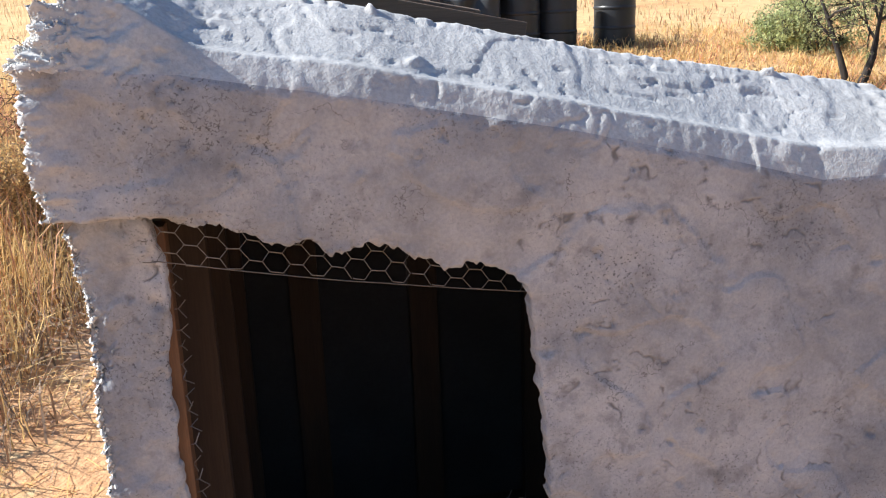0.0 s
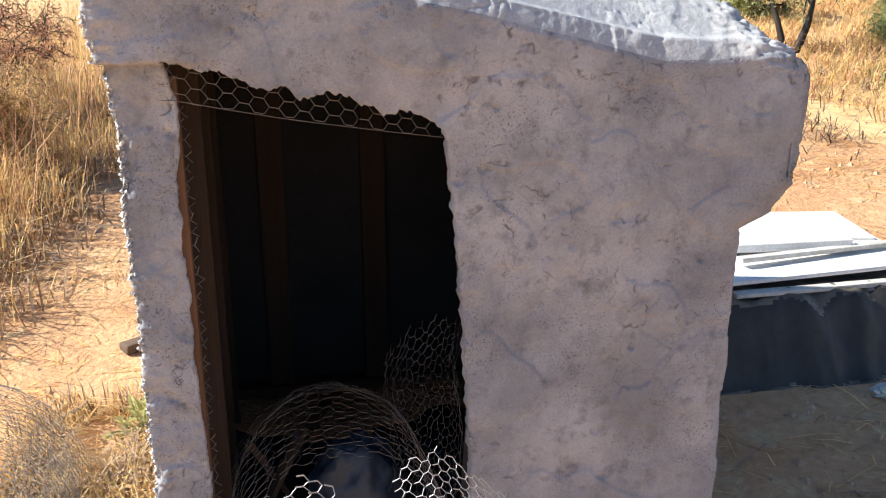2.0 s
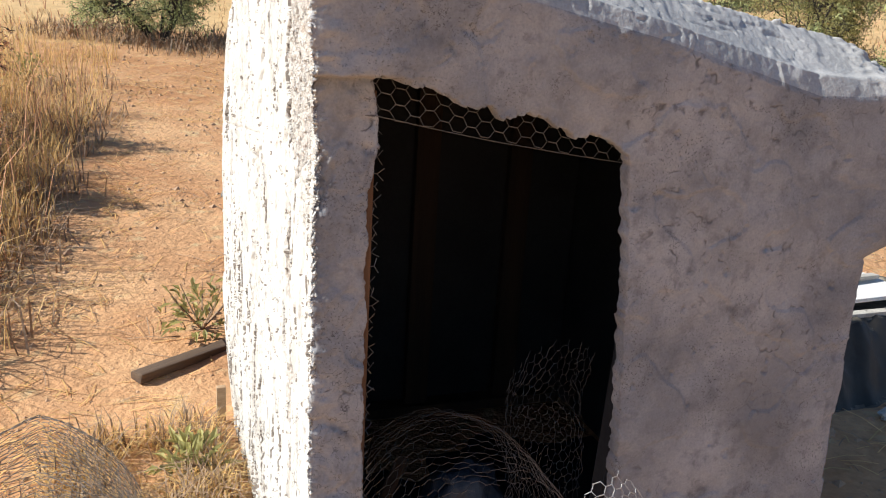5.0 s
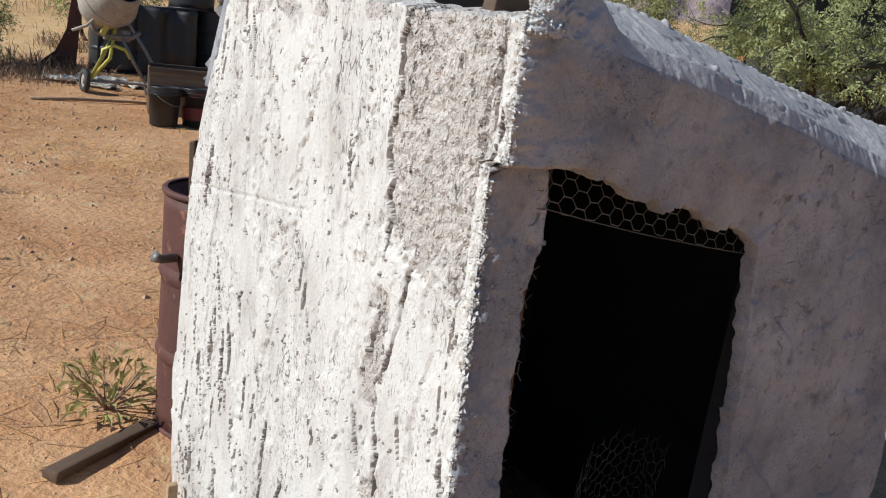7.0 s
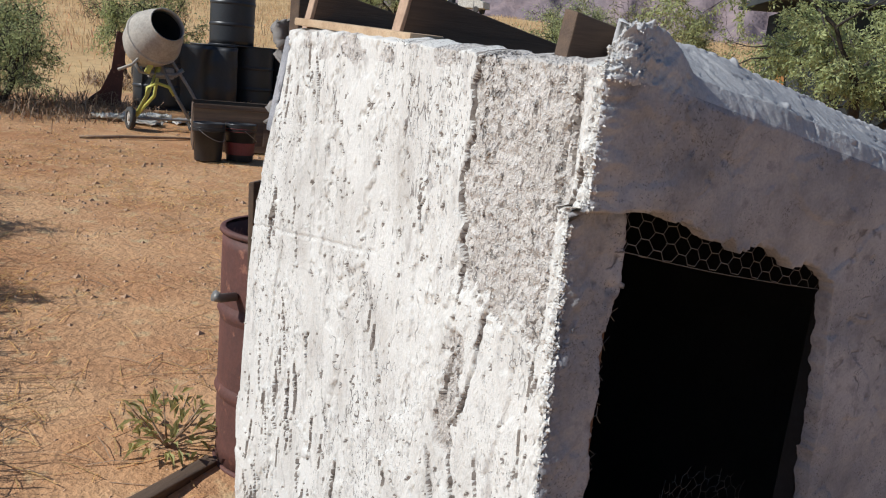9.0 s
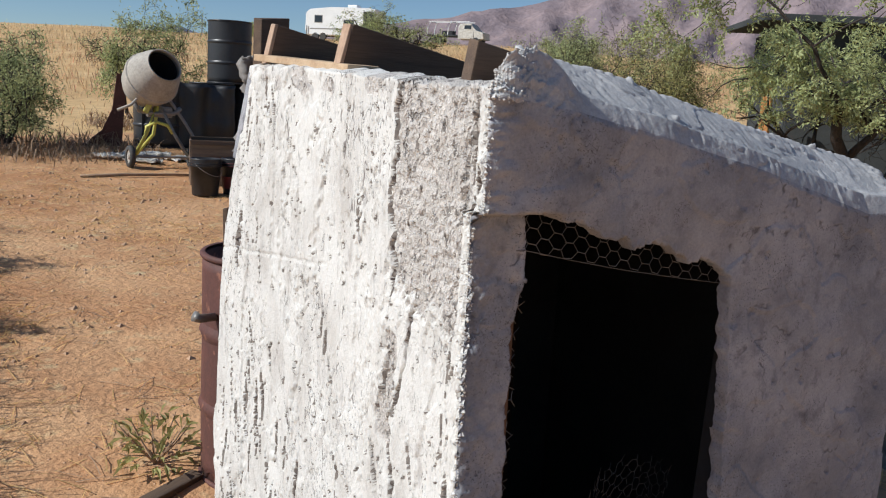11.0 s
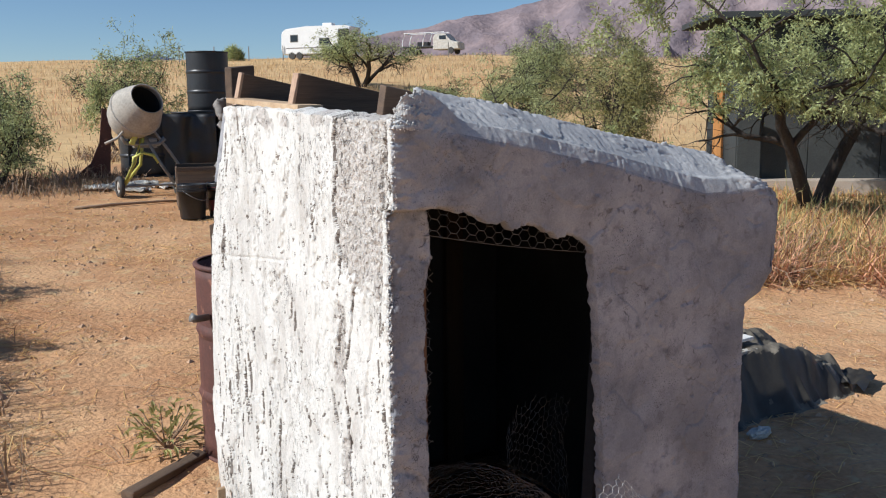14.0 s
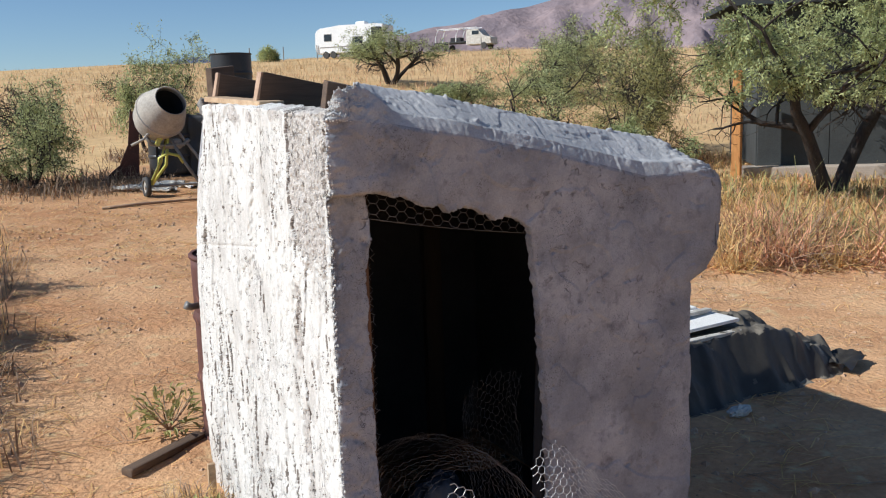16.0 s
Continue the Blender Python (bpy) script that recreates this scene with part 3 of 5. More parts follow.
                    rough -= 0.005 * smooth(0.0, 0.05, top)
                    step = nz(s * 2.3, 5) + 0.1 * nz(s * 15, f * 3)
                    rough += 0.0025 * smooth(-0.02, 0.02, step)
                    lump = nz(s * 19, f * 3.5, 17)
                    rough += 0.007 * smooth(0.54, 0.60, lump) * smooth(0.05, 0.2, top)
                    rough -= 0.003 * smooth(0.40, 0.46, nz(s * 22 + f * 9 + 0.8 * nz(s * 40, f * 9, 4), f * 13, 23) + 0.12 * nz(s * 80, f * 30, 6)) * smooth(0.0, 0.1, top)
                    rough += 0.003 * smooth(0.90, 1.0, f) * fract(s * 60, 4, 2, 4)
                    turn = smooth(XR - 0.16, XR, s)
                    rough += turn * (0.010 * fract(s * 40, f * 9, 3, 3) - 0.006 * smooth(0.2, 0.4, nz(s * 70, f * 12, 9)))
                    t_e = 1 - smooth(0.0, 0.16, s - XL)
                    d_in = Vector((0.65 * t_e - 0.11 * turn, 1 - 0.35 * t_e, 0))
                elif kind == "R":
                    w = smooth(YF, YF + 0.36, s)
                    d_in = Vector((-0.3 - 0.7 * w, 2.72 * (1 - w), 0))
                p += d_in * (back + 0.05 * g)
                z += rough * (0.4 + 0.6 * f)
                p -= d_in * rough * 0.8
            p.z = z
            verts.append(p)
            bares.append(bare)
            plane.append((s, z) if kind == "F" and f == 0 else None)
    R = rows + 1
    # cut the doorway: keep the cells outside, and pull the rim onto the ragged edge
    faces, owner = [], []
    fval = [doorway(*q) if q else 1.0 for q in plane]
    rim = set()
    for i in range(len(cols) - 1):
        kind = cols[i + 1][0] if cols[i][0] == "L" else cols[i][0]
        kind = "F" if (cols[i][0] == "L" and cols[i + 1][0] == "F") else kind
        for j in range(rows):
            q = (i * R + j, (i + 1) * R + j, (i + 1) * R + j + 1, i * R + j + 1)
            if sum(fval[k] for k in q) / 4 < 0 and kind == "F":
                rim.update(q)
                continue
            faces.append(q)
            owner.append(kind)
    used = {k for q in faces for k in q}
    for k in rim & used:
        if plane[k] is None:
            continue
        x, z = plane[k]
        for _ in range(4):
            e = 1e-3
            v = doorway(x, z)
            gx, gz = (doorway(x + e, z) - v) / e, (doorway(x, z + e) - v) / e
            g2 = max(0.5, gx * gx + gz * gz)
            x, z = x - v * gx / g2, z - v * gz / g2
        dx, dz = x - plane[k][0], z - plane[k][1]
        if math.hypot(dx, dz) < 0.02:
            verts[k] = verts[k] + Vector((dx, 0, dz))
    # return of the plaster into the opening
    edges = {}
    for q, o in zip(faces, owner):
        for a, b in zip(q, q[1:] + q[:1]):
            edges[(a, b)] = o
    back = {}
    for (a, b), o in list(edges.items()):
        if o == "F" and (b, a) not in edges and a in rim and b in rim:
            for k in (a, b):
                if k not in back:
                    p = verts[k]
                    back[k] = len(verts)
                    verts.append(p + Vector((0.006 * nz(p.x * 40, p.z * 40), 0.034 + 0.010 * nz(p.x * 25, p.z * 25, 5), 0)))
            faces.append((b, a, back[a], back[b]))
            owner.append("F")
    # crumbs of mortar clinging to the corner, the ragged edges and the combed patch
    random.seed(31)
    cv, cf = [], []
    nl, nf = len(col_left), len(col_front)
    for _ in range(3600):
        spot = random.random()
        if spot < 0.42:
            i = nl + 1 - int(abs(random.gauss(0, 5)))
            j = random.randrange(int(n1 * 0.2), n1 + n2)
        elif spot < 0.55:
            i, j = nl + int(abs(random.gauss(0, 5))), n1 + random.randrange(1, n2)
        elif spot < 0.85:
            i, j = nl - random.randrange(6, 110), random.randrange(int(n1 * 0.68), n1)
        else:
            i, j = random.randrange(0, nl), random.randrange(0, n1)
        p = verts[i * R + j]
        r = random.choice((0.0016, 0.002, 0.0026, 0.0036, 0.0048)) * (1.0 if spot < 0.42 else 0.62)
        n = len(cv)
        for q in ((1, 0, 0), (-1, 0, 0), (0, 1, 0), (0, -1, 0), (0, 0, 1), (0, 0, -1)):
            cv.append(p + Vector([(c + random.uniform(-0.35, 0.35)) * r for c in q]))
        cf += [(n + a, n + b, n + c) for a, b, c in ((0, 2, 4), (2, 1, 4), (1, 3, 4), (3, 0, 4), (2, 0, 5), (1, 2, 5), (3, 1, 5), (0, 3, 5))]
    tagged(obj("mortar_grit", cv, cf, M_STUCCO_SIDE, shed, "crumbs of mortar clinging to the rough edges", flat=True), kind="stuff")
    for kind, name, m, lab in (("L", "side_wall", M_STUCCO_SIDE, "sunlit side wall of trowelled white stucco"), ("F", "front_wall", M_STUCCO_SHADE, "front wall of grey-white stucco, darkened for shade, with a ragged doorway and thick sloping rim"), ("R", "side_wall", M_STUCCO_SHADE, "low side wall with a rounded eave")):
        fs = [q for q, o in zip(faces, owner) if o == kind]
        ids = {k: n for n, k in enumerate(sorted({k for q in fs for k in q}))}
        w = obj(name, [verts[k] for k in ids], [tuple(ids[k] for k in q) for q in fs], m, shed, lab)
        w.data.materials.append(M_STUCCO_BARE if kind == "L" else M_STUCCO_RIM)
        if kind == "L":
            w.data.materials.append(M_STUCCO_GAP_SHADE)
        rim_row = {k for k in ids if k < len(bares) and (bares[k] > 0.5 if kind == "L" else k % R > n1 + 1)}
        for poly, q in zip(w.data.polygons, fs):
            if sum(k in rim_row for k in q) >= 3:
                poly.material_index = 1
            if kind == "L" and sum(k < len(bares) and bares[k] > 1.5 for k in q) >= 2:
                poly.material_index = 2


build_shell()

# closed rear, deck over the walls, near-black floor and added inner skins for shade
block("rear_wall", pose(0.35, YB + 0.005, 0.66), (1.30, 0.05, 1.32), M_STUCCO_SHADE, shed, bevel=0.01)
deck_tilt = math.degrees(math.atan2(0.24, 1.36))
block("roof_deck", pose(0.37, 1.99, 1.527, 0, deck_tilt, 0), (1.26, 1.28, 0.024), M_NEAR_BLACK, shed, "dark roof boarding")
# added unseen block that stops sun leaking in over the rear wall
block("rear_fascia", pose(0.345, YB + 0.004, 1.435, 0, deck_tilt, 0), (1.33, 0.052, 0.28), M_STUCCO_SHADE, shed, bevel=0.01)
# inner skins are added; the left one runs high against sun leaks
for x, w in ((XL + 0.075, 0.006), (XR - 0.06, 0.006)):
    block("lining", pose(x, 1.985, 0.82 if x < 0 else 0.70), (w, 1.34, 1.62 if x < 0 else 1.38), M_NEAR_BLACK, shed, bevel=0)
block("lining", pose(0.35, YB - 0.04, 0.72), (1.22, 0.006, 1.42), M_NEAR_BLACK, shed, bevel=0)
block("floor_slab", pose(0.35, 1.97, 0.004), (1.20, 1.30, 0.03), M_NEAR_BLACK, shed, "dirt floor coloured near-black for the shade inside")
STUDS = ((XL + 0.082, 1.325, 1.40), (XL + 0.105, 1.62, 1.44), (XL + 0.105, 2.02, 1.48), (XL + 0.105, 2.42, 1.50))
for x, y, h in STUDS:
    block("stud", pose(x, y, h / 2, 0, 0, 0), (0.088, 0.038, h), M_STUD_RED if y < 1.4 else M_STUD_SHADED, shed, "upright pine stud")
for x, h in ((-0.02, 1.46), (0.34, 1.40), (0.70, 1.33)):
    block("stud", pose(x, YB - 0.075, h / 2), (0.088, 0.038, h), M_STUD_SHADED, shed, "upright pine stud")
# stud coloured near-black like the inner skins
block("stud", pose(0.455, 1.33, 0.62, 0, 3.0, 0), (0.10, 0.05, 1.26), M_NEAR_BLACK, shed)
block("sill_plate", pose(0.35, YB - 0.075, 0.06), (1.15, 0.088, 0.04), M_STUD_SHADED, shed)
# rafters on the high wall, sloping to the low side
for y, h, z, L in ((1.435, 0.10, 1.640, 0.40), (2.03, 0.125, 1.665, 0.80), (2.56, 0.135, 1.680, 0.80)):
    m = pose(-0.275, y, z + 0.008, 0, deck_tilt + 1.5, 0) @ pose(L / 2, 0, h / 2 + 0.006, 4, 0, 0)
    rafter = block("rafter", m, (L, 0.040, h), M_WOOD, shed, "weathered brown rafter on edge", rough=0.004)
    if y > 1.5:
        # plate paler than the rafter, standing for its sunlit end
        block("end_grain", m @ pose(-L / 2 - 0.004, 0, 0), (0.012, 0.043, h + 0.002), M_WOOD_SUNLIT, rafter, "sawn end, paled for the sun on it", rough=0.002)
block("wall_plate", pose(-0.262, 2.24, 1.708, 3.0, 0, 2), (0.09, 0.62, 0.020), M_WOOD_LIGHT, shed, "pale board along the wall top")

# ---- hexagonal wire netting ----


def netting(name, surf, cols, rows, pitch, material, parent=None, label="", r=0.0011, keep=None, bend=0.0):
    """Hexagon netting of that many cells on the surface surf(a, b) in metres of unrolled sheet. Each strand is a thin three-sided rod."""
    verts, faces = [], []
    h = pitch * 0.5

    def rod(p, q, rad):
        d = (q - p)
        if d.length < 1e-5:
            return
        d.normalize()
        a = d.cross(Vector((0.3, 0.8, 0.5))).normalized()
        b = d.cross(a)
        n = len(verts)
        for c in (p, q):
            for k in range(3):
                verts.append(c + (a * math.cos(k * 2.094) + b * math.sin(k * 2.094)) * rad)
        for k in range(3):
            k2 = (k + 1) % 3
            faces.append((n + k, n + k2, n + 3 + k2, n + 3 + k))

    # long side of each twist runs along a; w is half the twist, s the slanting part
    w, s = pitch * 0.30, pitch * 0.36
    step = 2 * w + s
    for i in range(cols):
        for j in range(rows):
            a0 = i * step
            b0 = j * pitch + (h if i % 2 else 0.0)
            mid = [(a0 - w, b0), (a0 + w, b0), (a0 + w + s, b0 + h), (a0 + w + s, b0 - h)]
            if keep and not keep(*mid[0]):
                continue
            pts = [surf(*c) for c in mid]
            if bend:
                pts = [p + Vector((nz(p.x * 31, p.z * 31, i), nz(p.y * 31, p.z * 29, j), nz(p.x * 27, p.y * 33, 4))) * bend for p in pts]
            rod(pts[0], pts[1], r * 1.5)
            if not keep or keep(*mid[2]):
                rod(pts[1], pts[2], r)
            if not keep or keep(*mid[3]):
                rod(pts[1], pts[3], r)
    return obj(name, verts, faces, material, parent, label)


PITCH = 0.031
# netting left across the head of the doorway, in the shade-darkened wire
head = netting("netting", lambda a, b: Vector((-0.225 + a, 1.277 + 0.004 * nz(a * 9, b * 9), 1.356 - 0.173 * a + b)), 19, 5, PITCH, M_WIRE_RUST_SHADE, shed, "wire netting across the door head", r=0.0007, bend=0.003, keep=lambda a, b: b > -0.004 and a < 0.56)
bm = tube(bmesh.new(), [(-0.222 + 0.0555 * i, 1.277 + 0.002 * nz(i, 3), 1.357 - 0.0096 * i + 0.0015 * nz(i * 0.7, 5) - 0.006 * math.sin(math.pi * i / 10)) for i in range(11)], 0.0008, 4)
part("edge_wire", bm, M_WIRE_RUST_SHADE, shed, "straight selvedge wire of the netting")
bm = bmesh.new()
for i in range(44):   # clipped ends along the jamb
    z = 0.10 + i * 0.0285
    x = -0.213 + 0.006 * nz(z * 9, 3)
    a = Vector((x - 0.02, 1.312, z))
    b = a + Vector((random.uniform(0.028, 0.036), random.uniform(-0.004, 0.008), random.uniform(-0.006, 0.006)))
    tube(bm, [a, b], 0.0011, 3)
    for sgn in (-1, 1):
        tube(bm, [b, b + Vector((random.uniform(0.005, 0.016), random.uniform(-0.008, 0.008), sgn * random.uniform(0.008, 0.016)))], 0.0010, 3)
part("clipped_wire_edge", bm, M_WIRE_RUST_SHADE, shed, "clipped netting ends along the jamb")

roll = thing("netting_heap", pose(0.06, 1.35, 0), "loose heap of galvanised hexagon wire netting in the doorway", "wire netting")
HO = Vector((0.06, 1.35, 0))


def arch(a, b):
    """A tunnel of netting through the doorway."""
    t = a / 0.86
    ang = math.pi * (1.0 - t)
    x = 0.085 + 0.285 * math.cos(ang) * (1 + 0.10 * nz(b * 4, 3))
    z = 0.05 + 0.50 * max(0.0, math.sin(ang)) ** 0.70 * (1 - 0.30 * smooth(0.30, 0.7, b)) + 0.025 * nz(a * 6, b * 6, 1)
    return Vector((x, 1.20 + b + 0.05 * math.sin(ang), z)) - HO


def curl(a, b):
    """The tall curl against the jamb on the far side."""
    ang = radians(200) * (a / 0.62) - radians(60)
    rad = 0.095 + 0.03 * nz(b * 4, 8)
    return Vector((0.315 + rad * math.sin(ang) + 0.03 * nz(b * 5, 2), 1.47 + rad * math.cos(ang), 0.09 + b + 0.05 * math.sin(ang))) - HO


def flap(a, b):
    """The sheet that spills out in front of the wall, peaked like a tent."""
    u = (a - 0.15) / 1.33
    x = 0.252 + u + 0.10 * b
    z = 0.685 - 0.92 * (math.sqrt(u * u + 0.0012)) - 0.70 * b + 0.020 * nz(a * 7, b * 7, 5)
    y = 1.05 - 0.06 * u - 0.40 * b + 0.15 * max(0.0, -u) + 0.02 * nz(a * 5, b * 5, 9)
    return Vector((x, y, z)) - HO


def shard(a, b):
    return Vector((-0.10 + a, 1.205 - 0.10 * (0.2 - b), 0.375 + b * 0.95 - 0.2 * abs(a - 0.1))) - HO


# tunnel and curl are the same wire as the flap, darkened for shade
netting("tunnel", arch, 28, 17, PITCH, M_WIRE_RUST_SHADE, roll, bend=0.010, r=0.0005)
netting("curl", curl, 18, 20, PITCH, M_WIRE_RUST_SHADE, roll, bend=0.012, r=0.0005)
netting("flap", flap, 23, 15, 0.027, M_WIRE, roll, keep=lambda a, b: b > 0.012 * math.sin(a * 30) - 0.004 and 0.03 < a < 0.70, bend=0.008, r=0.0009)
netting("torn_edge", shard, 6, 6, PITCH, M_WIRE, roll, keep=lambda a, b: b < 0.19 - 0.9 * abs(a - 0.1), bend=0.008, r=0.0014)

fence = thing("wire_roll", pose(-0.95, 1.80, 0), "half-unrolled rusty wire netting lying on the dirt", "wire netting")
FO = Vector((-0.95, 1.80, 0))


def mound(a, b):
    """A half-open roll whose ridge runs beside the path, with a skirt trailing away from the shed."""
    t = a / 0.86
    ang = math.pi * (1 - t)
    high = 0.29 * (0.72 + 0.28 * smooth(0.0, 0.75, b)) * (1 - 0.25 * smooth(0.85, 1.05, b))
    c = math.cos(ang)
    x = -0.90 + (0.31 if c > 0 else 0.40) * c * (1 + 0.12 * nz(b * 3, 2)) - 0.05 * b
    return Vector((x, 1.32 + b + 0.10 * math.sin(ang) - (0.30 * -c if c < 0 else 0.16 * c), 0.015 + high * max(0.0, math.sin(ang)) ** 1.15 + 0.02 * nz(a * 5, b * 5, 3))) - FO


netting("outer_turn", mound, 34, 38, 0.026, M_WIRE_RUST_SHADE, fence, r=0.0009, bend=0.006)
netting("inner_turn", lambda a, b: mound(a, b) * 0.88 + Vector((0.015, 0.05, 0.0)), 26, 30, 0.031, M_WIRE_RUST_SHADE, fence, r=0.0006, bend=0.008)

# ---- things in and against the shed ----
plank = thing("timber_offcut", pose(-0.455, 3.19, ground_at(-0.45, 3.19) + 0.018, 0, 0, 35), "old weathered plank lying on the dirt beside the shed", "plank")
block("board", pose(0, 0, 0, 4, 0, 0), (0.50, 0.062, 0.034), M_WOOD, plank, bevel=0.008, rough=0.008)
stake = thing("wooden_stake", pose(-0.372, 2.665, 0), "pale wooden stake standing at the foot of the wall", "stake")
block("stick", pose(0, 0, 0.085, 4, 0, 8), (0.034, 0.026, 0.19), M_WOOD_LIGHT, stake, rough=0.004)

for (x, y, z, ry, rz, L, nm, m) in ((-0.06, 1.75, 0.42, 62, 20, 0.34, "scrap_stick", M_STUD_SHADED), (-0.08, 1.66, 0.17, -55, 30, 0.40, "scrap_stick", M_STUD_SHADED), (0.05, 2.25, 0.05, 4, 70, 0.5, "scrap_stick", M_STUD)):
    t = thing(nm, pose(x, y, 0.02), "scrap of pale wood leaning inside the dark shed", "wood scrap", "scraps inside the shed")
    block("stick", pose(0, 0, L * 0.5 * abs(math.sin(radians(ry))) + 0.012, 0, ry, rz), (L, 0.035, 0.018), m, t, rough=0.003)
bag = thing("feed_bag", pose(0.155, 1.60, 0.02), "slumped blue-grey plastic feed bag on the shed floor", "bag")
bm = bmesh.new()
bmesh.ops.create_icosphere(bm, subdivisions=4, radius=1)
for v in bm.verts:
    n = v.co.copy()
    v.co = Vector((n.x * 0.13, n.y * 0.10, max(-0.0, n.z * 0.5 + 0.5) * 0.36)) * (1 + 0.10 * nz(n.x * 3, n.y * 3, n.z * 3) + 0.05 * nz(n.x * 9, n.y * 9, n.z * 9))
M_BLUE = mat("blue_bag", (0.036, 0.048, 0.070), (0.024, 0.032, 0.048), scale=8.0, rough=0.5, bump=0.4)
part("sack", bm, M_BLUE, bag, flat=False)
block("rolled_top", pose(0, -0.02, 0.348, 12, 5, 20), (0.15, 0.035, 0.03), M_BLUE, bag, bevel=0.012, rough=0.006)


def drum(name, m, r, h, body, label, group="", lid=True, dents=0.004):
    """A 200-litre drum with rims, two hoops and, if closed, a sunk lid with bungs."""
    ob = thing(name, m, label, "drum", group)
    wall = [(r * 0.97, 0.012)] + [(r * 0.985, h * k / 12 + 0.01) for k in range(12)] + [(r * 0.985, h - 0.012)]
    if not lid:
        wall += [(r * 0.955, h - 0.02), (r * 0.955, h * 0.5), (r * 0.955, 0.03), (0.001, 0.03)]
    bm = lathe(wall, 48)
    for v in bm.verts:
        v.co.x += dents * nz(v.co.x * 5, v.co.y * 5, v.co.z * 4)
        v.co.y += dents * nz(v.co.y * 5, v.co.x * 5, v.co.z * 4 + 9)
    part("shell", bm, body, ob, flat=False)
    for z in (0.012, h - 0.012):
        part("rim", lathe([(r * 0.955, z - 0.010), (r * 1.005, z - 0.012), (r * 1.022, z - 0.004), (r * 1.022, z + 0.006), (r * 1.0, z + 0.012), (r * 0.955, z + 0.010)], 48), body, ob, flat=False)
    for c in (0.33, 0.66):
        part("hoop", lathe([(r * 0.978, h * c - 0.034), (r * 0.998, h * c - 0.018), (r * 1.022, h * c), (r * 0.998, h * c + 0.018), (r * 0.978, h * c + 0.034)], 48), body, ob, flat=False)
    if lid:
        part("lid", lathe([(r * 0.968, h - 0.022), (r * 0.9, h - 0.026), (0.001, h - 0.02)], 48), body, ob, flat=False)
        for a in (0.6, -0.6):
            part("bung", lathe([(0.03, h - 0.024), (0.03, h - 0.008), (0.001, h - 0.006)], 14, Matrix.Translation((r * a, 0, 0))), body, ob)
    return ob


drum("rusty_drum", pose(0.07, 3.33, ground_at(0.07, 3.33) - 0.01), 0.30, 0.94, M_RUST, "open rust-red steel drum standing behind the shed", lid=False)
leanb = thing("board_offcut", pose(-0.10, 3.22, ground_at(0, 3.33) + 0.04, 4, -6, 25), "grey offcut of board standing in the rusty drum", "board")
block("board", pose(0, 0, 0.56), (0.13, 0.03, 1.12), M_WOOD, leanb, rough=0.006)
tap = thing("drum_fitting", pose(-0.245, 3.23, 0.70 + ground_at(0, 3.3)), "grey metal fitting on the side of the rusty drum", "fitting")
part("pipe", tube(bmesh.new(), [(0.03, 0, 0), (-0.03, -0.01, 0.0), (-0.055, -0.012, 0.012)], [0.016, 0.017, 0.022], 10), M_STEEL, tap, flat=False)

# boards and a draped cloth leaning behind the high corner
lean = thing("leaning_plank", pose(-0.13, 2.93, ground_at(-0.1, 2.93), 4, -3, 20), "weathered plank leaning upright behind the shed", "plank")
block("plank", pose(0, 0, 0.91), (0.12, 0.035, 1.84), M_WOOD, lean, rough=0.008)
block("plank", pose(0.13, -0.03, 0.86, 0, 5, 0), (0.07, 0.03, 1.72), M_WOOD, lean, "batten beside the plank", rough=0.008)
cloth = thing("work_cloth", pose(-0.19, 2.92, ground_at(-0.1, 2.93)), "stiff grey cement-stained cloth hung over the plank", "cloth")
verts, faces = [], []
for i in range(25):
    for j in range(31):
        a, b = i / 24, j / 30
        crumple = 0.5 - abs(nz(a * 4, b * 5, 2)) + 0.4 * (0.5 - abs(nz(a * 9, b * 11, 6)))
        verts.append((-0.01 + 0.13 * (a - 0.5) * (0.7 + 0.8 * smooth(0.4, 0.9, b)) + 0.03 * nz(a * 5, b * 7, 2) + 0.03 * b, -0.02 - 0.12 * crumple * (0.4 + b), 1.70 - 0.36 * b * (1 - 0.25 * a) + 0.03 * nz(a * 4, b * 4, 8)))
for i in range(24):
    for j in range(30):
        k = i * 31 + j
        faces.append((k, k + 31, k + 32, k + 1))
c = obj("sheet", verts, faces, M_CLOTH, cloth)
sol = c.modifiers.new("thick", "SOLIDIFY")
sol.thickness = 0.012

# ---- sheeted pile ----
PX, PY = 2.35, 2.72
pile = thing("covered_pile", pose(PX, PY, 0), "pile of boards under crumpled dusty black plastic sheeting", "covered pile")


def crease(x, y, k):
    """Sharp-edged folds."""
    return 0.5 - abs(nz(x + 0.5 * nz(x * 0.7, y * 0.7, k), y, k))


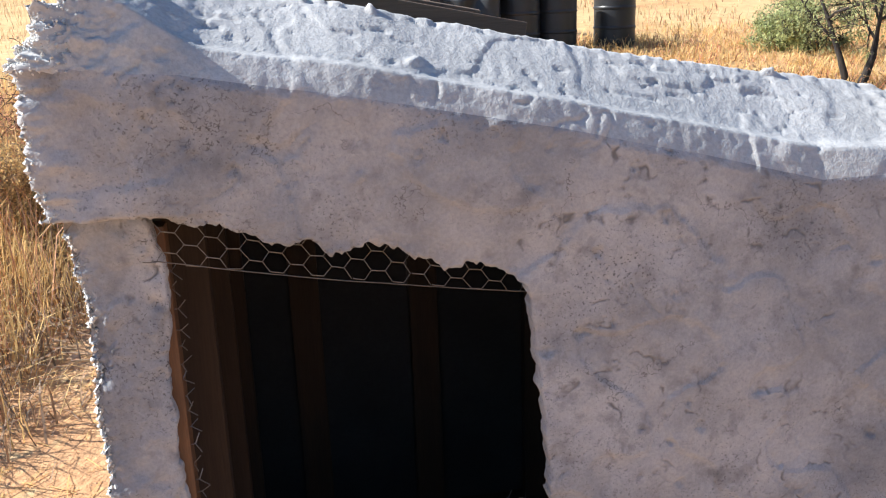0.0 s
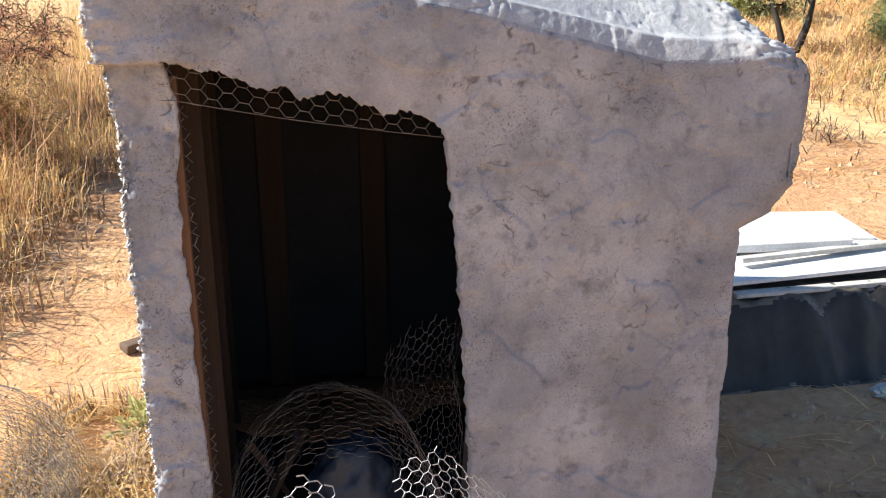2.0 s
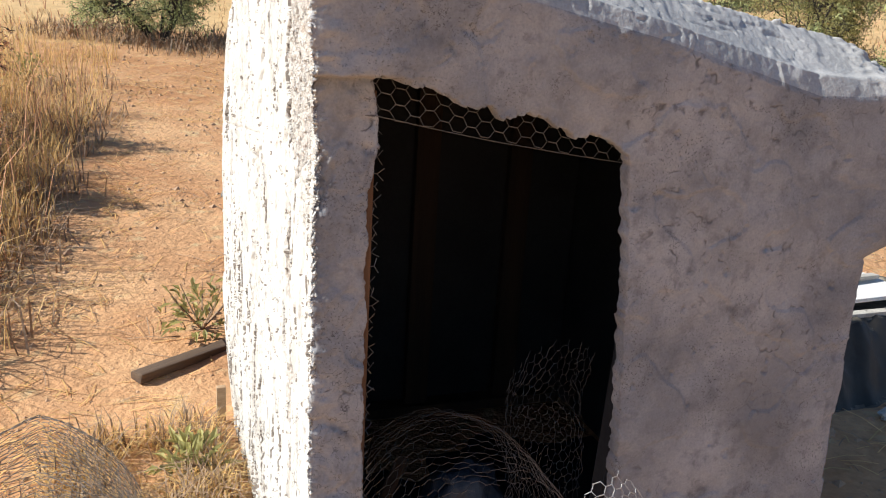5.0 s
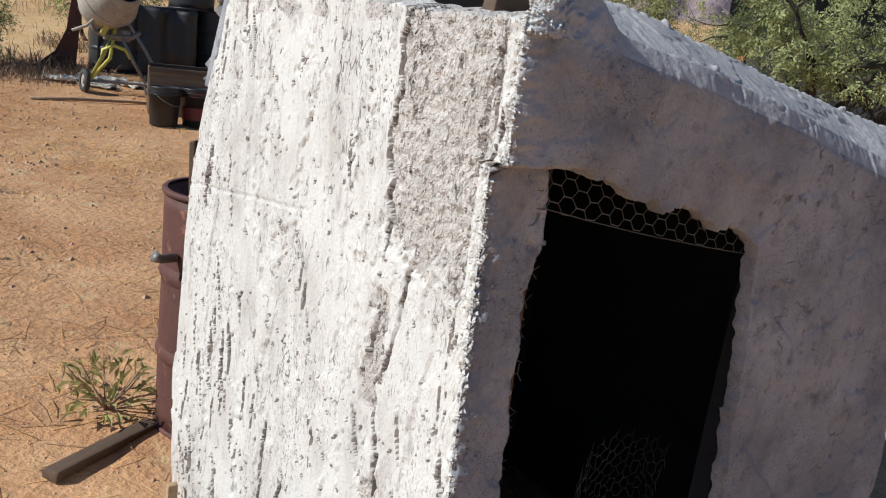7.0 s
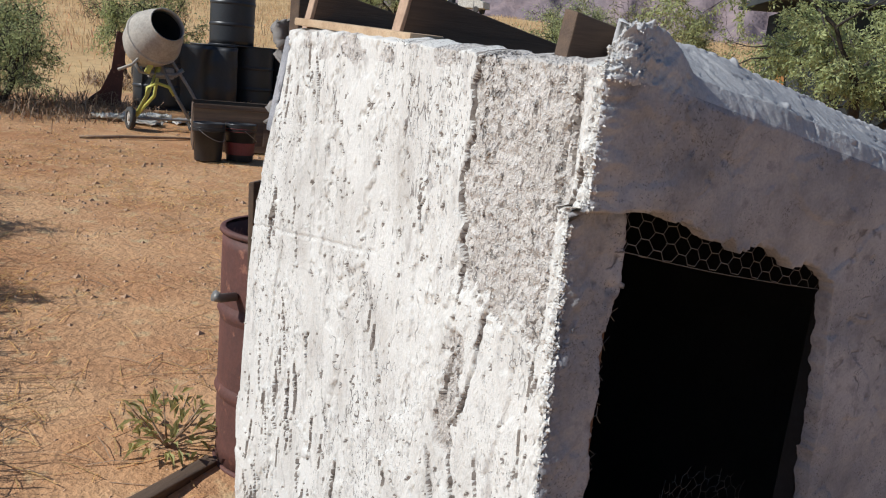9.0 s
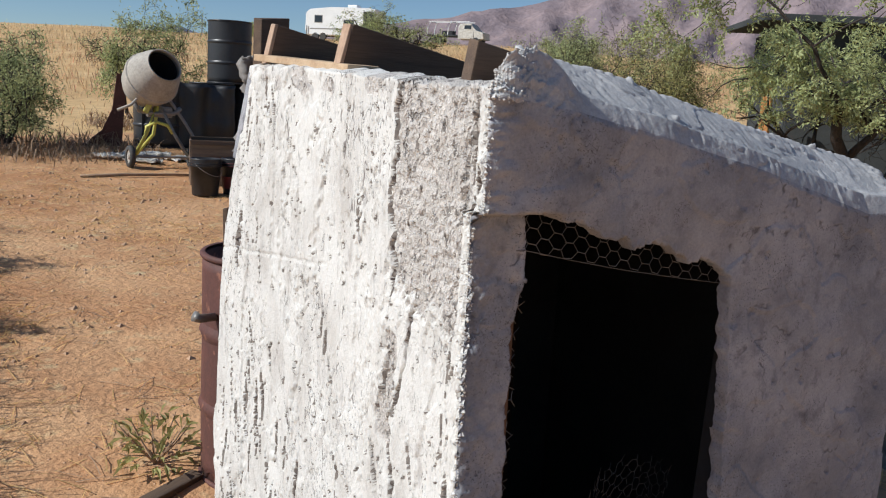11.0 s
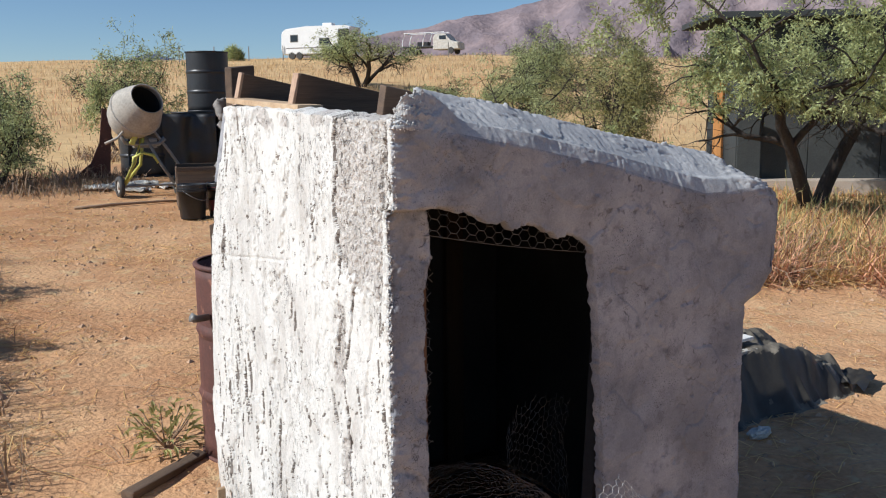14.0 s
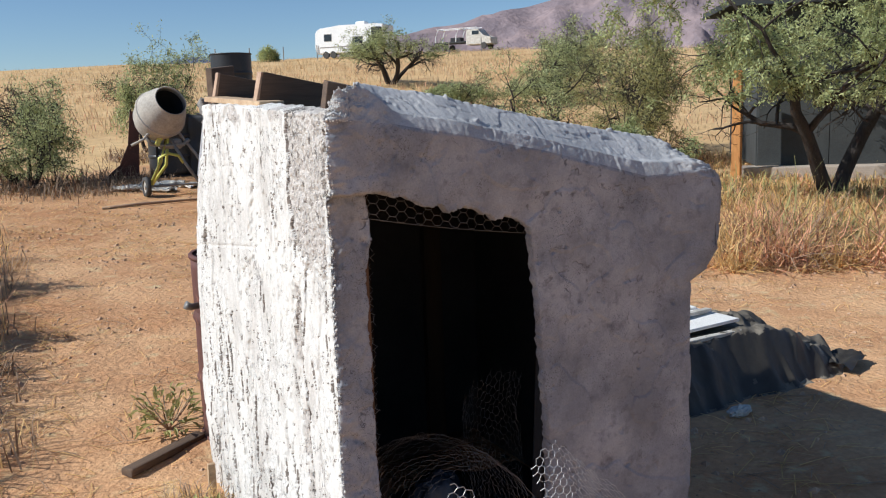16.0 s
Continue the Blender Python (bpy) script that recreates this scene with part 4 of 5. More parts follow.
def pile_z(x, y):
    """Height of the sheet over the low stack and its trailing folds."""
    front = 2.25 + 0.05 * nz(x * 2.2, 4) + 0.02 * nz(x * 9, 2) + 0.10 * smooth(3.2, 3.5, x)
    back = 3.45 - 0.60 * smooth(2.2, 3.4, x)
    fall = smooth(2.78, 3.25, x + 0.15 * nz(y * 3, 6))
    top = (0.315 + 0.04 * smooth(2.36, 2.78, y)) * (1 - 0.48 * fall)
    f = smooth(front - 0.02, front + 0.19, y) * (1 - smooth(back - 0.25, back, y)) * (1 - smooth(3.42, 3.54, x + 0.10 * nz(y * 6, 2)))
    loose = smooth(2.55, 2.95, x + 0.2 * nz(y * 4, 9))
    long = 0.085 * (crease(x * 0.9 + nz(x * 0.6, y * 0.6, 2), y * 5.5 + x * 1.2, 7) - 0.27)
    pleat = (0.040 + 0.050 * loose) * (crease(x * 4.0 - y * 2.0, y * 3.0 + x * 0.8, 3) - 0.28)
    facet = (0.034 + 0.030 * loose) * (crease(x * 8 + y * 4, y * 9 - x * 3, 5) - 0.30) + 0.007 * (crease(x * 19, y * 22 - x * 8, 15) - 0.3)
    flat = smooth(1.2, 1.5, x) * (1 - smooth(2.6, 2.75, x)) * smooth(2.46, 2.56, y) * (1 - smooth(3.1, 3.3, y))
    hump = 0.10 * math.exp(-((x - 3.12) / 0.14) ** 2 - ((y - 2.78) / 0.10) ** 2) + 0.07 * math.exp(-((x - 3.02) / 0.07) ** 2 - ((y - 2.42) / 0.12) ** 2)
    return max(0.0, top * f + hump * f + (long + pleat + facet) * smooth(0.0, 0.25, f) * (1 - 0.9 * flat) + 0.006)


verts, faces, nx, ny = [], [], 260, 180
for i in range(nx):
    for j in range(ny):
        x, y = 1.08 + 2.65 * i / (nx - 1), 1.95 + 1.75 * j / (ny - 1)
        verts.append((x - PX, y - PY, pile_z(x, y)))
for i in range(nx - 1):
    for j in range(ny - 1):
        k = i * ny + j
        if max(verts[q][2] for q in (k, k + ny, k + ny + 1, k + 1)) > 0.012:
            faces.append((k, k + ny, k + ny + 1, k + 1))
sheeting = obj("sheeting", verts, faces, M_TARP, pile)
sheeting.data.materials.append(M_TARP_DUST_LIT)
for poly in sheeting.data.polygons:     # level faces get dust and the paler tone of sunlight in one colour
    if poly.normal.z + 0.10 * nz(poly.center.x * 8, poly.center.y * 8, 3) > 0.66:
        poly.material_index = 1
for (x, y, z, rz, ry, sx, sy, sz) in ((2.12, 2.74, 0.390, 4, 0, 1.12, 0.50, 0.026), (1.92, 2.90, 0.440, -3, 0, 1.05, 0.36, 0.036), (2.20, 3.08, 0.412, -9, 0, 0.95, 0.4, 0.03)):
    fb = thing("foam_board", pose(x, y, z, 0, ry, rz), "white foam insulation board lying on the sheeted pile", "foam board", "foam boards on the pile")
    block("sheet", pose(0, 0, 0), (sx, sy, sz), M_FOAM, fb, bevel=0.005, rough=0.008)
for (x, y, rz, L) in ((2.22, 2.46, 3, 0.95), (2.25, 2.66, 8, 0.8)):
    bt = thing("batten", pose(x, y, 0.345 if y < 2.6 else 0.428, 0, 1, rz), "thin grey batten on the sheeted pile", "batten", "battens on the pile")
    block("lath", pose(0, 0, 0), (L, 0.045, 0.02), M_BAG, bt, rough=0.003)
for i, (x, y, a, L) in enumerate(((3.40, 2.36, 20, 0.34), (3.28, 2.60, 60, 0.26))):
    bm = bmesh.new()
    bmesh.ops.create_grid(bm, x_segments=26, y_segments=16, size=0.5)
    for v in bm.verts:
        q = v.co.copy()
        v.co = pose(x - PX, y - PY, pile_z(x, y) + 0.01, 0, 0, a) @ Vector((q.x * L, q.y * L * 0.6, 0.06 * crease(q.x * 1.6 + i, q.y * 3.2, i) + 0.05 * (0.25 - q.y * q.y)))
    part("loose_fold", bm, M_TARP, pile, flat=False)
scrap = thing("paper_scrap", pose(2.27, 2.13, 0.012), "crumpled pale scrap lying beside the sheeted pile", "scrap")
bm = bmesh.new()
bmesh.ops.create_icosphere(bm, subdivisions=3, radius=1)
for v in bm.verts:
    n = v.co.copy()
    v.co = Vector((n.x * 0.075, n.y * 0.04, n.z * 0.03 + 0.02)) * (1 + 0.35 * nz(n.x * 4, n.y * 4, n.z * 4))
part("paper", bm, M_BAG, scrap, flat=True)

# ---- the work place up the slope ----
GROUP = "black plastic drums"
for x, y, up, h in ((1.95, 13.30, 0, 0.96), (2.80, 13.50, 0, 0.95), (3.47, 13.72, 0, 0.95), (4.12, 13.90, 0, 0.93), (5.16, 14.10, 0, 0.93), (3.14, 13.72, 0.93, 0.95)):
    drum("plastic_drum", pose(x, y, ground_at(x, y) - 0.02 + up, 0, 0, x * 77), 0.335, h, M_PLASTIC, "black plastic drum stacked on two others" if up else "black plastic drum standing on the dirt", GROUP, dents=0.002)
sheet = thing("plastic_screen", pose(2.4, 13.05, ground_at(2.4, 13.0)), "black plastic sheet hung before the drums", "plastic sheet")
verts, faces = [], []
for i in range(41):
    for j in range(17):
        a, b = i / 40, j / 16
        verts.append((-0.72 + 1.35 * a, 0.05 * math.sin(a * 19) + 0.04 * nz(a * 7, b * 4), 0.95 * b - 0.01 + 0.04 * nz(a * 4, 7) * b))
for i in range(40):
    for j in range(16):
        k = i * 17 + j
        faces.append((k, k + 17, k + 18, k + 1))
obj("sheet", verts, faces, M_PLASTIC, sheet).modifiers.new("thick", "SOLIDIFY").thickness = 0.008
rustp = thing("scrap_metal_sheet", pose(1.20, 13.0, ground_at(1.2, 13.0) - 0.02), "rusty brown sheet metal leaning beside the mixer", "sheet metal")
bm = bmesh.new()
pr = [(-0.36, 0.0), (0.22, 0.0), (0.26, 1.02), (0.13, 1.05), (0.08, 0.55), (-0.05, 0.25)]
lo = [bm.verts.new((x, 0.16 - 0.16 * z, z)) for x, z in pr]
hi = [bm.verts.new((x, 0.18 - 0.16 * z, z)) for x, z in pr]
bm.faces.new(lo[::-1])
bm.faces.new(hi)
for k in range(len(pr)):
    bm.faces.new((lo[k], lo[(k + 1) % len(pr)], hi[(k + 1) % len(pr)], hi[k]))
part("panel", bm, M_RUST, rustp)


def build_mixer():
    gx, gy = 1.47, 11.35
    mx = thing("cement_mixer", pose(gx, gy, ground_at(gx, gy), 0, 0, -8), "cement-caked barrow mixer on a yellow steel stand", "cement mixer")
    d = Vector((0.34, -0.70, 0.45)).normalized()
    ax = pose(-0.05, 0.0, 1.09) @ d.to_track_quat("Z", "Y").to_matrix().to_4x4()
    prof = [(0.001, -0.40), (0.20, -0.40), (0.29, -0.36), (0.36, -0.24), (0.395, -0.08), (0.40, 0.0), (0.40, 0.03), (0.385, 0.10), (0.335, 0.24), (0.275, 0.36), (0.255, 0.395), (0.262, 0.405), (0.245, 0.40), (0.262, 0.34), (0.36, 0.06), (0.37, -0.1), (0.18, -0.34), (0.001, -0.35)]
    ax = ax @ Matrix.Diagonal((0.83, 0.83, 0.83, 1))
    part("drum", lathe(prof, 56, ax), M_MIXER, mx, "cement-caked tilting drum", flat=False)
    part("ring_gear", lathe([(0.402, -0.03), (0.418, -0.02), (0.418, 0.02), (0.402, 0.03)], 56, ax), M_MIXER, mx)
    # near-black inner skin stands for the shade inside the drum
    inner = lathe([(0.235, 0.33), (0.34, 0.05), (0.33, -0.15), (0.15, -0.33), (0.001, -0.33)], 40, ax)
    part("drum_lining", inner, M_NEAR_BLACK, mx, "inside of the drum coloured near-black for its shade", flat=False)
    part("yoke", tube(bmesh.new(), [(-0.27, -0.04, 0.80), (-0.20, -0.02, 0.69), (0.0, 0.0, 0.66), (0.22, 0.02, 0.67), (0.30, 0.03, 0.74)], 0.028, 8), M_STEEL, mx, flat=False)
    part("tilt_lever", tube(bmesh.new(), [(-0.16, -0.05, 0.80), (-0.24, -0.12, 0.83), (-0.30, -0.14, 0.76), (-0.46, -0.16, 0.69)], 0.018, 8), M_MIXER, mx, "caked tilting handle", flat=False)
    block("bracket", pose(-0.10, -0.06, 0.74, 0, 25, 0), (0.07, 0.06, 0.15), M_YELLOW, mx, "yellow pivot bracket", bevel=0.015)
    block("motor_box", pose(0.05, 0.12, 0.68), (0.30, 0.22, 0.13), M_STEEL, mx, bevel=0.02)
    for k, pts in enumerate(([(0.0, 0, 0.76), (-0.10, -0.06, 0.45), (-0.26, -0.10, 0.14)], [(0.02, 0, 0.76), (-0.02, 0.10, 0.40), (-0.30, 0.30, 0.02)], [(0.05, 0, 0.76), (0.22, 0, 0.42), (0.44, -0.02, 0.06)])):
        part("leg", tube(bmesh.new(), pts, 0.022, 8), M_STEEL if k == 2 else M_YELLOW, mx, flat=False)
    part("leg_hoop", tube(bmesh.new(), [(-0.14, -0.07, 0.36), (-0.12, -0.06, 0.50), (0.0, -0.04, 0.56), (0.14, -0.01, 0.52), (0.2, 0, 0.42)], 0.02, 8), M_YELLOW, mx, flat=False)
    part("axle", tube(bmesh.new(), [(-0.30, -0.10, 0.13), (0.42, -0.03, 0.13)], 0.016, 8), M_STEEL, mx)
    part("pull_bar", tube(bmesh.new(), [(0.15, 0.05, 0.86), (0.36, 0.02, 0.55), (0.62, 0.0, 0.12)], 0.02, 8), M_STEEL, mx, "long grey pull bar")
    for x, y in ((-0.31, -0.12), (0.43, -0.05)):
        rot = pose(x, y, 0.13, 0, 90, 12)
        wheel = part("wheel", lathe([(0.085, -0.028), (0.128, -0.030), (0.138, 0), (0.128, 0.030), (0.085, 0.028), (0.085, -0.028)], 28, rot), M_RUBBER, mx, "small rubber-tyred wheel", flat=False)
        part("rim", lathe([(0.001, -0.03), (0.03, -0.03), (0.035, -0.012), (0.086, -0.016), (0.086, 0.016), (0.035, 0.012), (0.03, 0.03), (0.001, 0.03)], 24, rot), M_MIXER, wheel)
    return mx


build_mixer()
for i, (x, y, sx, sy, rz) in enumerate(((1.15, 12.0, 0.55, 0.34, 12), (1.55, 12.15, 0.6, 0.36, -14), (1.95, 11.95, 0.5, 0.35, 30), (1.40, 11.72, 0.42, 0.30, -35))):
    pb = thing("cement_bag", pose(x, y, ground_at(x, y) + 0.0, 0, 0, rz), "flattened empty paper cement bag on the dirt", "paper bag", "empty cement bags")
    bm = bmesh.new()
    bmesh.ops.create_grid(bm, x_segments=22, y_segments=16, size=0.5)
    for v in bm.verts:
        v.co = Vector((v.co.x * sx, v.co.y * sy, 0.035 + 0.04 * nz(v.co.x * 5 + i, v.co.y * 5, 2) + 0.02 * nz(v.co.x * 14, v.co.y * 14, i)))
    pa = part("paper", bm, M_BAG, pb, flat=True)
    pa.modifiers.new("thick", "SOLIDIFY").thickness = 0.02


def bucket(x, y, red, tilt):
    b = thing("bucket", pose(x, y, ground_at(x, y) + 0.005, 0, 0, tilt), "black plastic bucket with a red rim and label" if red else "black plastic bucket caked with cement", "bucket", "buckets beside the mixing trough")
    part("body", lathe([(0.001, 0.0), (0.135, 0.0), (0.14, 0.008), (0.158, 0.30), (0.168, 0.30), (0.170, 0.33), (0.163, 0.385), (0.166, 0.395), (0.155, 0.395), (0.138, 0.03), (0.001, 0.03)], 36), M_PLASTIC, b, flat=False)
    for z in (0.315, 0.345):
        part("rib", lathe([(0.162, z - 0.006), (0.176, z), (0.162, z + 0.006)], 36), M_RED if red else M_PLASTIC, b)
    part("bail", tube(bmesh.new(), [(0.168 * math.cos(k * math.pi / 10 + 0.3), 0.168 * math.sin(k * math.pi / 10 + 0.3) - 0.0, 0.33 - 0.12 * math.sin(k * math.pi / 10)) for k in range(11)], 0.004, 5), M_STEEL, b, "wire bail handle")
    if red:
        part("label", lathe([(0.152, 0.07), (0.158, 0.20)], 36), M_RED, b, "faded red printed band")
    return b


bucket(1.55, 9.46, False, 200)
bucket(1.90, 9.48, True, 250)
trough = thing("mixing_trough", pose(2.18, 10.20, ground_at(2.18, 10.2), 0, 0, -14), "brown plywood mixing trough on the dirt", "trough")
for nm, m, s in (("front_panel", pose(0, -0.27, 0.24, -6, 0, 0), (1.15, 0.024, 0.50)), ("rear_panel", pose(0, 0.27, 0.26, 6, 0, 0), (1.15, 0.024, 0.52)), ("end_panel", pose(-0.57, 0, 0.25), (0.024, 0.52, 0.48)), ("end_panel", pose(0.57, 0, 0.25), (0.024, 0.52, 0.48)), ("base_panel", pose(0, 0, 0.03), (1.12, 0.5, 0.02)), ("rim_batten", pose(0, -0.30, 0.48, -6, 0, 0), (1.17, 0.035, 0.05)), ("cleat", pose(0.22, -0.30, 0.22, -6, 0, 0), (0.06, 0.02, 0.3))):
    block(nm, m, s, M_WOOD, trough, rough=0.004)
for x, y, rz, L in ((1.2, 10.6, 5, 1.5), (0.95, 11.9, -20, 0.5)):
    st = thing("ground_stick", pose(x, y, ground_at(x, y) + 0.015, 0, 0, rz), "bent stick lying on the dirt", "stick", "sticks on the ground")
    part("stick", tube(bmesh.new(), [(-L / 2, 0, 0), (-L / 5, 0.03, 0.01), (L / 5, -0.02, 0.015), (L / 2, 0.02, 0.0)], [0.018, 0.02, 0.016, 0.01], 7), M_TWIG, st, flat=False)

# ---- caravan and truck on the crest ----


def build_caravan():
    x, y = 30.6, 69.5
    cv = thing("caravan", pose(x, y, ground_at(x, y) + 0.05, 0, 0, -52) @ Matrix.Diagonal((0.88, 0.88, 0.88, 1)), "white fifth-wheel caravan parked on the hill crest", "caravan")
    bm = bmesh.new()
    pr = [(-3.6, 0.45), (-3.75, 1.0), (-3.7, 2.5), (-3.3, 2.85), (-1.0, 3.05), (3.0, 3.0), (3.6, 2.9), (3.6, 0.45)]
    a = [bm.verts.new((px_, -1.2, pz)) for px_, pz in pr]
    b = [bm.verts.new((px_, 1.2, pz)) for px_, pz in pr]
    bm.faces.new(a)
    bm.faces.new(b[::-1])
    for k in range(len(pr)):
        bm.faces.new((a[k], b[k], b[(k + 1) % len(pr)], a[(k + 1) % len(pr)]))
    bmesh.ops.bevel(bm, geom=bm.edges[:], offset=0.08, segments=2, affect="EDGES")
    part("body", bm, M_WHITE, cv)
    for wx, wz, w, h in ((-2.3, 1.95, 0.75, 0.6), (0.9, 1.6, 1.0, 0.55)):
        pn = block("window", pose(wx, -1.21, wz), (w, 0.04, h), M_GLASS_DARK, cv, bevel=0.02)
        block("frame", pose(wx, -1.205, wz), (w + 0.12, 0.03, h + 0.12), M_STEEL, pn, bevel=0.02)
    block("door", pose(2.35, -1.21, 1.45), (0.65, 0.05, 1.85), M_WHITE, cv, bevel=0.03)
    block("stripe", pose(-0.5, -1.205, 1.05), (5.4, 0.02, 0.10), M_STEEL, cv, bevel=0)
    block("roof_unit", pose(0.8, 0, 3.2), (1.0, 0.8, 0.32), M_WHITE, cv, bevel=0.08)
    for wx in (-2.6, -1.8):
        part("wheel", lathe([(0.001, -0.12), (0.33, -0.12), (0.36, 0), (0.33, 0.12), (0.001, 0.12)], 24, pose(wx, -1.08, 0.36, 90, 0, 0)), M_RUBBER, cv)
    block("slide_out", pose(3.0, -1.35, 1.7), (0.9, 0.5, 1.9), M_WALL, cv, bevel=0.04)
    return cv


build_caravan()


def build_truck():
    x, y = 42.3, 70.9
    tr = thing("flatbed_truck", pose(x, y, ground_at(x, y) + 0.05, 0, 0, -58) @ Matrix.Diagonal((0.76, 0.76, 0.76, 1)), "white truck with a flat bed and ladder rack on the crest", "truck")
    bm = bmesh.new()
    pr = [(0.6, 0.55), (0.6, 1.9), (0.8, 2.35), (2.2, 2.4), (2.9, 1.55), (3.9, 1.35), (4.0, 0.55)]
    a = [bm.verts.new((px_, -0.95, pz)) for px_, pz in pr]
    b = [bm.verts.new((px_, 0.95, pz)) for px_, pz in pr]
    bm.faces.new(a)
    bm.faces.new(b[::-1])
    for k in range(len(pr)):
        bm.faces.new((a[k], b[k], b[(k + 1) % len(pr)], a[(k + 1) % len(pr)]))
    bmesh.ops.bevel(bm, geom=bm.edges[:], offset=0.06, segments=2, affect="EDGES")
    part("cab", bm, M_BAG, tr)
    block("side_window", pose(1.9, -0.96, 1.95), (0.9, 0.03, 0.45), M_GLASS_DARK, tr, bevel=0.02)
    block("bed", pose(-1.6, 0, 0.95), (4.2, 2.0, 0.18), M_WALL, tr, bevel=0.02)
    block("tool_box", pose(-1.2, 0.3, 1.3), (1.4, 0.9, 0.55), M_NEAR_BLACK, tr, bevel=0.03)
    for rx in (-3.4, -0.6):
        part("rack_hoop", tube(bmesh.new(), [(rx - 0.15, -0.95, 1.0), (rx - 0.1, -0.95, 1.7), (rx + 0.2, -0.85, 2.55), (rx + 0.2, 0.85, 2.55), (rx - 0.1, 0.95, 1.7), (rx - 0.15, 0.95, 1.0)], 0.06, 8), M_WHITE, tr)
    for ry in (-0.7, 0.7):
        part("rack_bar", tube(bmesh.new(), [(-3.5, ry, 2.6), (2.0, ry, 2.6)], 0.04, 6), M_WHITE, tr)
    for wx in (-2.2, 3.0):
        for wy in (-0.9, 0.9):
            part("wheel", lathe([(0.001, -0.12), (0.36, -0.12), (0.4, 0), (0.36, 0.12), (0.001, 0.12)], 24, pose(wx, wy, 0.40, 90, 0, 0)), M_RUBBER, tr)
    return tr


build_truck()
for i in range(9):
    x, y = 20.0 + i * 2.6, 74.5 - i * 1.1
    fp = thing("fence_post", pose(x, y, ground_at(x, y) - 0.1), "thin steel fence post on the hill crest", "fence post", "fence posts on the crest")
    part("post", tube(bmesh.new(), [(0, 0, 0), (0, 0, 1.35)], 0.045, 6), M_STEEL, fp)

# ---- grey building behind the tree ----
hut = thing("grey_building", pose(9.9, 8.7, ground_at(9.9, 8.7) - 0.05, 0, 0, -40), "grey panelled building behind the mesquite tree", "building")
block("footing", pose(3.0, 0.0, 0.10), (6.5, 0.5, 0.24), M_CONCRETE, hut, "pale concrete footing", bevel=0.02)
for i in range(6):
    block("wall_panel", pose(0.55 + i * 1.07, 0.10 + 0.004 * (i % 2), 1.45), (1.06, 0.06, 2.46), M_WALL, hut, bevel=0.006)
block("side_panel", pose(0.03, 1.6, 1.45), (0.06, 3.0, 2.46), M_WALL, hut, bevel=0.006)
block("roof", pose(3.0, 1.5, 2.76, 2, 0, 0), (7.0, 3.7, 0.10), M_WALL, hut, bevel=0.01)
post = thing("orange_post", pose(9.35, 8.6, ground_at(9.35, 8.6) - 0.05, 0, 0, 30), "orange-brown timber post beside the grey building", "post")
block("upright", pose(0, 0, 0.85), (0.15, 0.13, 1.70), M_ORANGE, post, bevel=0.01, rough=0.006)

# ---- plants ----


def rand_dir(spread=1.0):
    return Vector((random.gauss(0, spread), random.gauss(0, spread), random.gauss(0, spread)))


